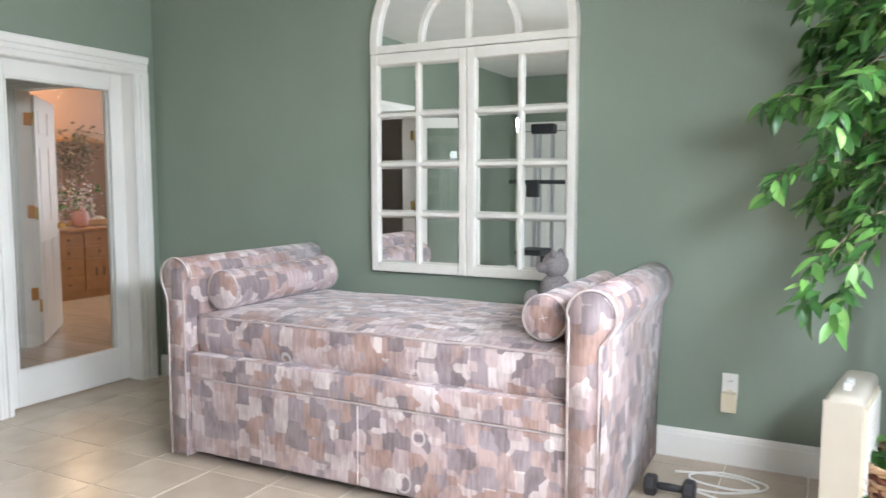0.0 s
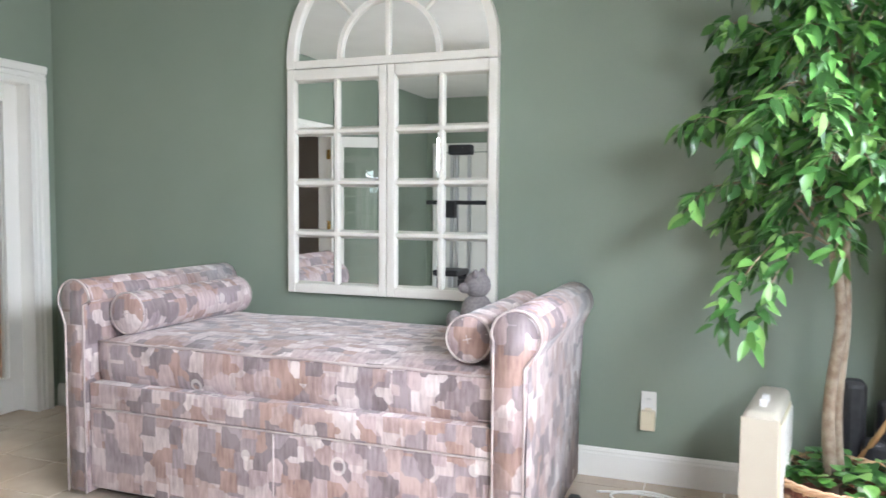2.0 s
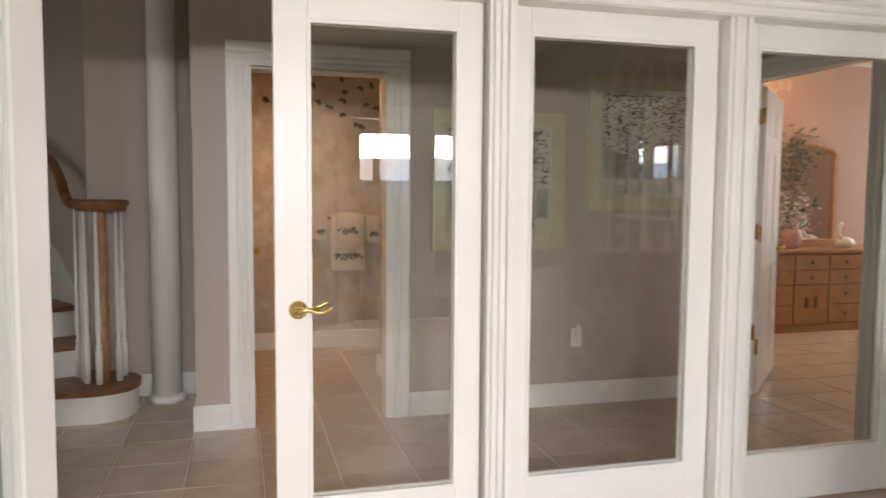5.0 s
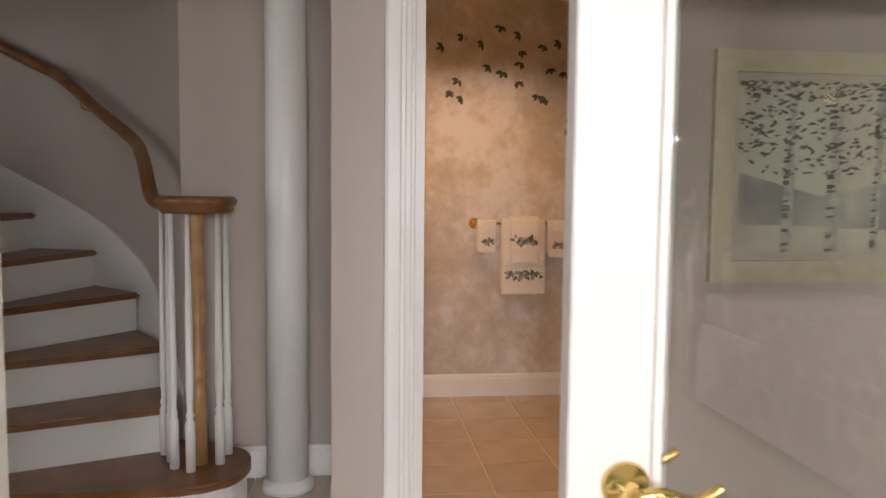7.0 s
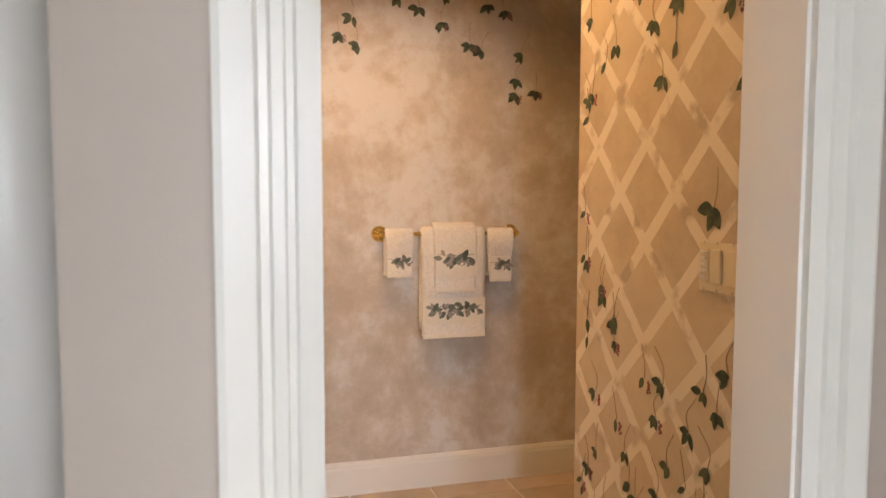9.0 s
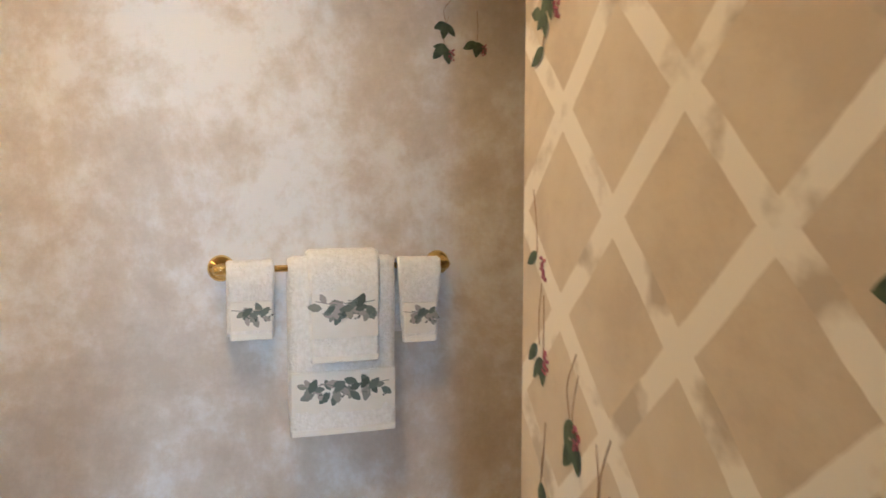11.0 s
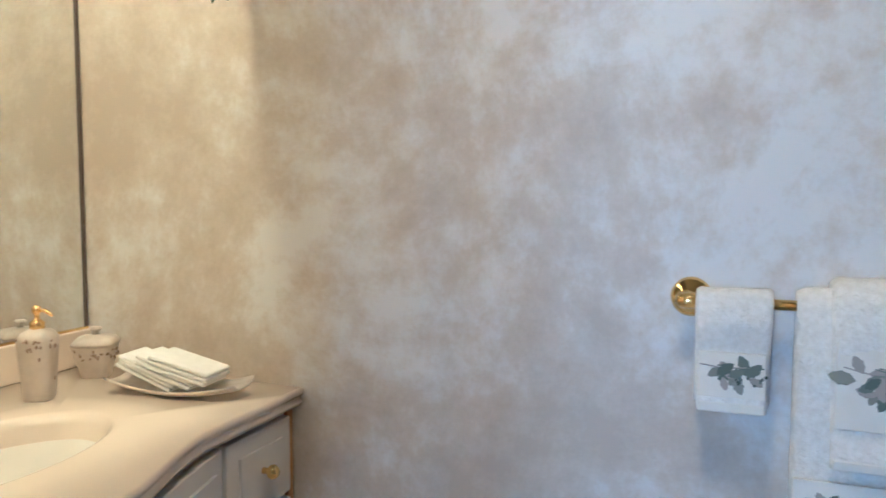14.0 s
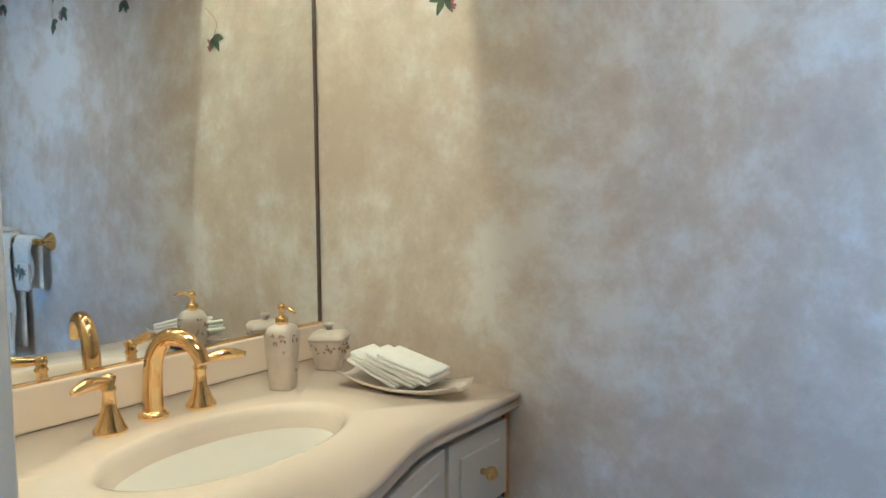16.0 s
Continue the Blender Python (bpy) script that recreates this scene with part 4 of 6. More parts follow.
pts = spline([(-0.67, 3.33, 0.006), (-0.55, 3.36, 0.006), (-0.40, 3.35, 0.010), (-0.32, 3.29, 0.006), (-0.40, 3.23, 0.006), (-0.56, 3.25, 0.006), (-0.60, 3.31, 0.012), (-0.47, 3.39, 0.010), (-0.30, 3.34, 0.008), (-0.31, 3.25, 0.010), (-0.45, 3.17, 0.006), (-0.58, 3.16, 0.006), (-0.42, 3.08, 0.006), (-0.24, 2.98, 0.006), (-0.13, 2.90, 0.006)], 8)
part("cable", sweep(pts, 0.005, 8), PLASTIC, crd, "", True)

# ---- ficus in a basket ----
px_, py_ = 0.26, 2.98
bk = thing("plant_basket", (px_, py_, 0), "two-tone woven wicker basket with trailing ivy", "basket")


def basket_r(z):
    return 0.190 + 0.045 * (z / 0.30)


part("liner", lathe([(0.17, 0.005), (basket_r(0.02) - 0.012, 0.02), (basket_r(0.28) - 0.014, 0.29), (basket_r(0.28) - 0.03, 0.29), (0.15, 0.24), (0.0, 0.24)], 32, "z", (px_, py_, 0)), WICKER2, bk, "", True)
NS = 34
for k in range(NS):
    a = 2 * math.pi * k / NS
    part("stake", sweep([(px_ + basket_r(z) * math.cos(a), py_ + basket_r(z) * math.sin(a), z) for z in (0.004, 0.15, 0.31)], 0.006, 6), WICKER2 if k % 2 else WICKER, bk)
for r in range(13):
    z = 0.016 + r * 0.0225
    pts = [(px_ + (basket_r(z) + 0.010 * math.cos(math.pi * (k + r))) * math.cos(2 * math.pi * k / NS), py_ + (basket_r(z) + 0.010 * math.cos(math.pi * (k + r))) * math.sin(2 * math.pi * k / NS), z) for k in range(NS + 1)]
    part("weaver", sweep(pts, 0.0095, 6), WICKER if r % 3 else WICKER2, bk, "", True)
for q in range(3):
    pts = [(px_ + (basket_r(0.31) + 0.008 * math.cos(k * 0.9 + q * 2.1)) * math.cos(2 * math.pi * k / 72), py_ + (basket_r(0.31) + 0.008 * math.cos(k * 0.9 + q * 2.1)) * math.sin(2 * math.pi * k / 72), 0.315 + 0.009 * math.sin(k * 0.9 + q * 2.1)) for k in range(73)]
    part("rim", sweep(pts, 0.008, 6), WICKER, bk, "", True)
rng = random.Random(4)
bm = bmesh.new()
for k in range(130):
    a, rr = rng.uniform(0, 6.28), 0.21 * math.sqrt(rng.random())
    if k > 105:
        a, rr = math.pi + rng.uniform(-0.5, 0.7), rng.uniform(0.22, 0.29)
    z = 0.30 + rng.uniform(0, 0.06) - max(0, rr - 0.23) * 1.5
    leaf_shape(bm, Matrix.Translation((px_ + rr * math.cos(a), py_ + rr * math.sin(a), z)) @ Euler((rng.uniform(-0.5, 0.4), rng.uniform(-0.4, 0.4), rng.uniform(0, 6.28))).to_matrix().to_4x4(), 0.062, 0.062, 0.2)
iv = tagged(part("ivy", bm, LEAF, None, "", True), "low green ivy filling the top of the basket", "ivy", "", "stuff")

ft = thing("ficus_tree", (px_ - 0.02, py_, 0.24), "artificial ficus tree with drooping glossy green leaves", "plant")
T0 = Vector((px_ - 0.03, py_, 0.20))
trunk_pts = spline([T0, (0.205, 2.97, 0.55), (0.235, 2.98, 0.90), (0.20, 2.97, 1.15), (0.175, 2.96, 1.42), (0.16, 2.97, 1.72)], 6)
part("trunk", sweep(trunk_pts, [0.024 - 0.013 * i / len(trunk_pts) for i in range(len(trunk_pts))], 12), BARK, ft, "pale knotty trunk", True)
t2 = spline([T0 + Vector((0.03, 0.02, 0)), (0.235, 2.99, 0.55), (0.255, 3.0, 0.88), (0.245, 3.0, 1.18), (0.28, 3.0, 1.5), (0.32, 3.0, 1.85)], 6)
part("trunk", sweep(t2, [0.020 - 0.011 * i / len(t2) for i in range(len(t2))], 10), BARK, ft, "pale knotty trunk", True)
rng = random.Random(11)
bml, bmt = bmesh.new(), bmesh.new()
tips = []
for k in range(88):
    base = trunk_pts[rng.randrange(int(len(trunk_pts) * 0.64), len(trunk_pts))] if rng.random() < 0.55 else t2[rng.randrange(int(len(t2) * 0.60), len(t2))]
    a = rng.uniform(0, 6.28)
    rise = rng.uniform(-0.10, 0.80)
    ln = rng.uniform(0.16, 0.36) * (0.86 if rise > 0.45 else 1)
    end = base + Vector((ln * math.cos(a), ln * math.sin(a) * 0.95, rise * 0.75))
    tips.append((base, end))
for e in ((-0.22, 2.80, 1.60), (-0.20, 2.85, 1.36), (-0.10, 2.72, 1.05), (-0.02, 2.68, 1.02)):
    tips.append((trunk_pts[18] if e[2] > 0.8 else trunk_pts[9], Vector(e)))
for base, end in tips:
    if end.x > 0.50:
        end.x = 0.50 - 0.3 * (end.x - 0.50)
    if end.y > WB - 0.12:
        end.y = WB - 0.12
    mid = (base + end) / 2 + Vector((0, 0, 0.10))
    tw = spline([base, mid, end, end + (end - mid).normalized() * 0.10 + Vector((0, 0, -0.09))], 5)
    sweep(tw, [0.005 - 0.0035 * i / len(tw) for i in range(len(tw))], 5, bmt)
    for i in range(5, len(tw)):
        for s in range(3 if i < 10 else 4):
            d = (tw[i] - tw[i - 1]).normalized()
            az = math.atan2(d.y, d.x) + rng.uniform(-1.5, 1.5) - math.pi / 2
            m4 = Matrix.Translation(tw[i] + Vector((rng.uniform(-0.03, 0.03), rng.uniform(-0.03, 0.03), rng.uniform(-0.02, 0.02)))) @ Euler((rng.uniform(-1.25, 0.05), rng.uniform(-0.7, 0.7), az), "XYZ").to_matrix().to_4x4()
            leaf_shape(bml, m4, rng.uniform(0.068, 0.105), rng.uniform(0.030, 0.044), rng.uniform(0.1, 0.4))
part("branchwork", bmt, BARK, ft, "thin brown twigs", True)
part("crown", bml, LEAF, ft, "many pointed glossy leaves", True)
bag = thing("black_gym_bag", (0.45, 3.36, 0), "black strapped exercise gear stowed in the corner", "bag")
for x, y, z in ((0.34, 3.36, 0.60), (0.47, 3.38, 0.52), (0.41, 3.30, 0.38)):
    part("pouch", rbox(x - 0.045, x + 0.045, y - 0.05, y + 0.05, 0.0, z, 0.03, 3), BLACK, bag)
part("strap", sweep(spline([(0.36, 3.28, 0.30), (0.42, 3.25, 0.42), (0.47, 3.27, 0.50)], 6), 0.012, 8), OAK, bag, "brown strap")


# ---- prints in the hall ----
PAPER = mat("silver_print_paper", (0.62, 0.56, 0.43), 0.5, 0.0, col2=(0.69, 0.63, 0.50), scale=6)
INK = mat("dark_print_ink", (0.09, 0.075, 0.055), 0.7, col2=(0.16, 0.13, 0.10), scale=30)
INKW = mat("birch_print_white", (0.62, 0.59, 0.50), 0.7, col2=(0.40, 0.37, 0.30), scale=40)
MIST = mat("grey_print_mist", (0.30, 0.28, 0.26), 0.6, col2=(0.58, 0.53, 0.42), scale=4)


def print_picture(y0, y1, z0, z1, seed, trunks, label):
    root = thing("framed_print", (-5.77, (y0 + y1) / 2, z0), label, "picture", "framed prints")
    xw = -5.79
    w = 0.075
    for d in ((y0, y0 + w, z0, z1), (y1 - w, y1, z0, z1), (y0 + w, y1 - w, z0, z0 + w), (y0 + w, y1 - w, z1 - w, z1)):
        bm = box(xw, xw + 0.028, *d)
        fs = [f for f in bm.faces if f.normal.x > 0.9]
        bmesh.ops.inset_individual(bm, faces=fs, thickness=0.016, depth=-0.006)
        part("frame_side", bm, CHAMP, root)
    sh = part("sheet", box(xw, xw + 0.008, y0 + w, y1 - w, z0 + w, z1 - w), PAPER, root, "silvery birch wood print")
    a0, a1, b0, b1 = y0 + w + 0.03, y1 - w - 0.03, z0 + w + 0.03, z1 - w - 0.03
    rg = random.Random(seed)
    part("mist", prism([(a0, b0 + 0.10), (a1, b0 + 0.08), (a1, b0 + 0.26), ((a0 + a1) / 2, b0 + 0.20), (a0, b0 + 0.28)], xw + 0.0085, xw + 0.009, "x"), MIST, sh)
    for f, tw in trunks:
        yc = a0 + f * (a1 - a0)
        tr = part("birch_trunk", prism([(yc - tw, b0), (yc + tw, b0), (yc + tw * 0.8 + 0.01, b1), (yc - tw * 0.8 + 0.01, b1)], xw + 0.0092, xw + 0.0098, "x"), INKW, sh)
    bm = bmesh.new()
    for k in range(330):
        y, z = rg.uniform(a0, a1), b0 + (b1 - b0) * (1 - 0.55 * rg.random() ** 1.5)
        s, t, tilt = rg.uniform(0.008, 0.022), rg.uniform(0.003, 0.007), rg.uniform(-0.5, 0.7)
        q = [(y + s * math.cos(tilt), z + s * math.sin(tilt)), (y - t * math.sin(tilt), z + t), (y - s * math.cos(tilt), z - s * math.sin(tilt)), (y + t * math.sin(tilt), z - t)]
        bm.faces.new([bm.verts.new((xw + 0.0102, *c)) for c in q])
    for f, tw in trunks:
        yc = a0 + f * (a1 - a0)
        for k in range(22):
            z = rg.uniform(b0, b1 - 0.1)
            bm.faces.new([bm.verts.new((xw + 0.0103, yc + c, z + e)) for c, e in ((-tw, 0), (tw * rg.uniform(-0.2, 0.6), 0.003), (tw * 0.2, 0.010), (-tw, 0.008))])
    part("leaf_marks", bm, INK, sh)
    gl = part("pane", box(xw + 0.012, xw + 0.014, y0 + w - 0.004, y1 - w + 0.004, z0 + w - 0.004, z1 - w + 0.004), GLASS, root)
    gl.visible_shadow = False
    return root


print_picture(1.647, 2.467, 0.970, 1.778, 5, ((0.30, 0.020), (0.58, 0.024), (0.85, 0.016)), "lower birch print in a wide champagne frame")
print_picture(2.618, 3.41, 1.200, 2.012, 9, ((0.28, 0.017), (0.44, 0.020), (0.80, 0.015)), "higher birch print in a wide champagne frame")

# ---- column and stair ----
col = thing("column", (-6.48, 0.128, 0), "round white plaster column on a low base", "column")
part("shaft", lathe([(0.088, 0.05), (0.088, 1.2), (0.080, 3.04)], 40, "z", (-6.48, 0.128, 0)), TRIM, col, "", True)
part("base", lathe([(0.112, 0), (0.112, 0.028), (0.104, 0.036), (0.094, 0.05), (0.0, 0.05)], 40, "z", (-6.48, 0.128, 0)), TRIM, col, "", True)
st = thing("staircase", (-6.6, -0.8, 0), "winding stair with brown oak treads and white risers", "stairs", "", "structure")
NOSE = [((-6.02, -0.80), (-6.02, -0.10)), ((-6.248, -0.779), (-6.41, -0.37)), ((-6.495, -0.882), (-6.76, -0.42)), ((-6.728, -0.978), (-7.15, -0.655)), ((-6.979, -1.082), (-7.44, -0.945)), ((-7.10, -1.30), (-7.57, -1.30)), ((-7.12, -1.56), (-7.60, -1.67)), ((-7.08, -1.80), (-7.55, -2.04)), ((-6.98, -2.02), (-7.40, -2.38))]
NOSE = [(Vector(a) + (Vector(a) - Vector(b)).normalized() * (0.72 if k < 5 else 0.35), Vector(b)) for k, (a, b) in enumerate(NOSE)]
for i in range(1, len(NOSE) - 1):
    a, b = NOSE[i]
    c, d = NOSE[i + 1]
    back = (d - b).normalized()
    z = 0.19 * (i + 1)
    part("riser", prism([tuple(a + back * 0.03), tuple(b + back * 0.03), tuple(d + back * 0.05), tuple(c + back * 0.05)], 0.0 if i < 3 else z - 0.4, z - 0.03), TRIM, st, "white riser")
    bm = prism([tuple(a), tuple(b), tuple(d + back * 0.03), tuple(c + back * 0.03)], z - 0.03, z)
    bmesh.ops.bevel(bm, geom=[e for e in bm.edges if abs(e.verts[0].co.z - e.verts[1].co.z) < 1e-6], offset=0.010, segments=3, affect="EDGES")
    part("tread", bm, WOOD, st, "brown oak tread")
bull = [(-6.06, -1.6), (-6.02, -1.0), (-6.02, -0.22)] + [(-6.27 + 0.25 * math.cos(radians(k)), -0.20 + 0.20 * math.sin(radians(k))) for k in range(5, 181, 10)] + [(-6.60, -0.35), (-6.65, -1.6)]
part("riser", prism([(x - 0.025, y - (0.02 if y > -0.2 else 0)) for x, y in bull], 0.0, 0.16), TRIM, st, "white rounded starting step")
bm = prism(bull, 0.16, 0.19)
bmesh.ops.bevel(bm, geom=[e for e in bm.edges if abs(e.verts[0].co.z - e.verts[1].co.z) < 1e-6], offset=0.011, segments=3, affect="EDGES")
part("tread", bm, WOOD, st, "brown rounded bullnose tread")
# the stair follows a curved wall with a raking skirt board and a wall handrail
CURVE = spline([(-6.68, -0.335, 0.30), (-6.95, -0.48, 0.62), (-7.17, -0.645, 0.86), (-7.45, -0.935, 1.05), (-7.585, -1.30, 1.24), (-7.615, -1.67, 1.43), (-7.565, -2.05, 1.62), (-7.41, -2.39, 1.81), (-7.15, -2.75, 2.0)], 6)


def curved_band(low, high, inset, thick):
    """A band along the curved wall between two heights over the stair line."""
    bm = bmesh.new()
    rows = []
    for i, p in enumerate(CURVE):
        d = (CURVE[min(i + 1, len(CURVE) - 1)] - CURVE[max(i - 1, 0)])
        nrm = Vector((d.y, -d.x, 0)).normalized()
        q = p - nrm * inset
        b = q + nrm * thick
        rows.append([bm.verts.new((v.x, v.y, z)) for v, z in ((q, low(p)), (b, low(p)), (b, high(p)), (q, high(p)))])
    for a, b in zip(rows, rows[1:]):
        for k in range(4):
            bm.faces.new((a[k], a[(k + 1) % 4], b[(k + 1) % 4], b[k]))
    bm.faces.new(rows[0][::-1])
    bm.faces.new(rows[-1])
    bmesh.ops.recalc_face_normals(bm, faces=bm.faces)
    return bm


structure("wall_stair_curve", curved_band(lambda p: 0.0, lambda p: 5.1, 0.0, 0.09), TAUPE, "taupe curved wall beside the stair")
part("wall_stringer", curved_band(lambda p: p.z - 0.45, lambda p: p.z + 0.06, 0.016, 0.0155), TRIM, st, "white skirt board curving up the wall")
rl = thing("stair_railing", (-6.28, -0.20, 0.19), "stained oak handrail on white turned balusters", "railing")
NX_, NY_ = -6.28, -0.20
part("newel", lathe([(0.033, 0.19), (0.033, 0.50), (0.024, 0.52), (0.034, 0.535), (0.034, 0.56), (0.026, 0.57), (0.034, 0.585), (0.034, 0.62), (0.025, 0.635), (0.034, 0.80), (0.026, 1.10), (0.031, 1.115), (0.023, 1.13), (0.031, 1.15), (0.031, 1.17), (0.026, 1.20)], 24, "z", (NX_, NY_, 0)), OAK, rl, "light oak turned newel", True)
part("volute_cap", lathe([(0.0, 1.185), (0.128, 1.185), (0.140, 1.195), (0.136, 1.210), (0.152, 1.222), (0.152, 1.240), (0.140, 1.250), (0.0, 1.252)], 40, "z", (-6.295, -0.200, 0)), WOOD, rl, "round brown handrail cap", True)
rail = spline([(-6.37, -0.32, 1.222), (-6.44, -0.39, 1.228), (-6.53, -0.435, 1.265), (-6.62, -0.475, 1.36), (-6.76, -0.53, 1.43), (-6.93, -0.606, 1.50), (-7.22, -0.862, 1.67), (-7.43, -1.10, 1.845), (-7.52, -1.28, 1.935), (-7.545, -1.60, 2.09), (-7.50, -2.0, 2.28)], 7)
part("handrail", sweep(rail, 0.030, 14), WOOD, rl, "curved brown handrail", True)
bk_ = part("rail_bracket", sweep(spline([(-7.36, -0.99, 1.745), (-7.37, -0.98, 1.69), (-7.41, -0.94, 1.675), (-7.44, -0.92, 1.70)], 5), 0.006, 8), BRASS, rl, "brass rail bracket", True)


def baluster(x, y, z0, z1):
    part("baluster", lathe([(0.019, z0), (0.019, z0 + 0.19), (0.012, z0 + 0.205), (0.018, z0 + 0.22), (0.011, z0 + 0.235), (0.0165, z0 + 0.33), (0.0085, z1)], 14, "z", (x, y, 0)), TRIM, rl, "white turned baluster", True)


for x, y in ((-6.385, -0.105), (-6.27, -0.118), (-6.195, -0.215), (-6.235, -0.285), (-6.315, -0.315), (-6.40, -0.36)):
    baluster(x, y, 0.19, 1.20)
vent = thing("floor_vent", (-6.6, 0.33, 0.2), "small grey louvred wall vent", "vent")
part("plate", box(-6.66, -6.56, 0.327, 0.335, 0.15, 0.34), CHROME, vent)
for k in range(8):
    part("slat", box(-6.65, -6.57, 0.322, 0.328, 0.162 + k * 0.022, 0.172 + k * 0.022), TRIM, vent)


# ---- powder room ----
def painted_leaves(name, spots, plane, label, seed, extra=()):
    """Ivy painted on a wall: leaf outlines a hair proud of the paint, with stems and berries."""
    rg = random.Random(seed)
    root = thing(name, (0, 0, 0), label, "mural", "", "structure")
    bml, bmv, bmb = bmesh.new(), bmesh.new(), bmesh.new()

    def at(u, z, o):
        return (plane[1] + o, u, z) if plane[0] == "x" else (u, plane[1] - o, z)

    def leaf(u, z, ln, w, a):
        out = []
        for k in range(12):
            t = k / 11
            hw = w * math.sin(math.pi * t) ** 0.75 * (1.15 - 0.5 * t)
            out.append((t * ln, hw))
        pts = out + [(t, -h) for t, h in out[-2:0:-1]]
        c, s = math.cos(a), math.sin(a)
        bml.faces.new([bml.verts.new(at(u + x * c - y * s, z + x * s + y * c, 0.0012 + 0.0004 * rg.random())) for x, y in pts])
    for u, z, n, sc in spots:
        a0 = rg.uniform(-2.2, -1.0)
        for k in range(n):
            leaf(u + rg.uniform(-0.008, 0.008), z, sc * rg.uniform(0.85, 1.1), sc * rg.uniform(0.22, 0.32), a0 + (k - n / 2) * rg.uniform(0.7, 1.0))
        pts = spline([at(u + rg.uniform(-0.04, 0.04), z + 0.085, 0.0003), at(u + rg.uniform(-0.012, 0.012), z + 0.04, 0.0003), at(u, z, 0.0005)], 5)
        sweep(pts, 0.0009, 4, bmv)
        if rg.random() < 0.3:
            for k in range(11):
                bmesh.ops.create_icosphere(bmb, subdivisions=1, radius=0.0032, matrix=Matrix.Translation(at(u + 0.02 + rg.uniform(-0.007, 0.007), z - 0.006 - k * 0.0028, 0.0005)))
    part("leaves", bml, PAINTLEAF, root, "dark green painted leaves")
    part("stems", bmv, PAINTVINE, root, "brown painted stems")
    part("berries", bmb, BERRY, root, "dark red painted berries")
    return root


HANG = [(1.034, 1.955), (0.985, 1.885), (1.055, 1.85), (1.228, 2.045), (1.313, 2.01), (1.422, 2.07), (1.41, 1.955), (1.535, 1.875), (1.585, 1.85), (1.605, 2.04), (1.688, 2.02), (1.762, 1.84), (1.738, 1.672), (1.832, 1.69), (1.742, 1.735), (1.059, 2.22), (0.935, 2.155), (1.294, 2.285), (1.185, 2.18), (1.406, 2.245), (1.567, 2.175), (1.664, 2.195), (1.43, 2.14)]
painted_leaves("painted_ivy_towel_wall", [(u, z, 3, 0.045) for u, z in HANG] + [(0.18, 1.70, 3, 0.045), (0.62, 1.86, 3, 0.042), (0.44, 2.0, 3, 0.045), (0.8, 2.05, 4, 0.045), (0.1, 1.95, 3, 0.045)], ("x", -7.873), "hanging ivy painted over the sponged wall", 3)
IVY = [(-6.347, 1.75), (-6.358, 1.70), (-6.677, 1.81), (-6.532, 1.765), (-6.791, 1.74), (-6.648, 1.645), (-6.703, 1.61), (-6.80, 1.515), (-6.161, 1.655), (-6.373, 1.605), (-6.422, 1.53), (-6.104, 1.49), (-6.462, 1.67), (-6.252, 1.245), (-6.81, 1.20), (-6.80, 1.075), (-6.708, 1.0), (-6.632, 0.92), (-6.782, 0.84), (-6.628, 0.855), (-6.731, 0.69), (-6.474, 0.79), (-6.392, 0.795), (-6.234, 0.815), (-6.147, 0.87), (-6.184, 0.78), (-6.283, 0.71), (-6.115, 0.75), (-6.419, 0.705), (-6.608, 0.645), (-6.721, 0.52), (-6.80, 0.39), (-6.566, 0.57), (-6.365, 0.60), (-6.288, 0.575), (-6.21, 0.65), (-6.506, 0.465), (-6.407, 0.515), (-6.218, 0.56), (-6.672, 0.385), (-6.78, 1.535), (-6.80, 1.47), (-6.787, 1.06), (-6.70, 0.975), (-6.79, 0.89), (-6.64, 0.905)]
rg = random.Random(21)
spots = [(u, z, rg.choice((1, 2, 2, 3)), rg.uniform(0.034, 0.048)) for u, z in IVY]
spots[13] = (-6.213, 1.225, 3, 0.056)
for k in range(34):
    spots.append((-6.83 + 0.86 * rg.random(), 0.17 + 0.36 * rg.random(), rg.choice((1, 2, 3)), rg.uniform(0.034, 0.05)))
for k in range(14):
    spots.append((-6.82 + 0.8 * rg.random(), 1.82 + 0.55 * rg.random(), rg.choice((2, 3, 3)), rg.uniform(0.04, 0.052)))
painted_leaves("painted_ivy_trellis", spots, ("y", 1.536), "green ivy painted over the trellis", 8)

# towel bar with towels
BX, BZ = -7.822, 1.085
tb = thing("towel_bar", (-7.84, 1.43, BZ), "polished brass towel bar with round rosettes", "towel bar")
part("rod", lathe([(0.0085, 1.135), (0.0085, 1.725)], 16, "y", (BX, 0, BZ)), BRASS, tb, "", True)
for y in (1.143, 1.716):
    part("rosette", lathe([(0.034, -7.873), (0.034, -7.868), (0.029, -7.862), (0.022, -7.859), (0.020, -7.853), (0.010, -7.850), (0.009, -7.835)], 28, "x", (0, y, BZ)), BRASS, tb, "", True)
    part("finial", lathe([(0.006, y - 0.022), (0.013, y - 0.016), (0.014, y), (0.013, y + 0.016), (0.005, y + 0.022)], 18, "y", (BX, 0, BZ)), BRASS, tb, "", True)


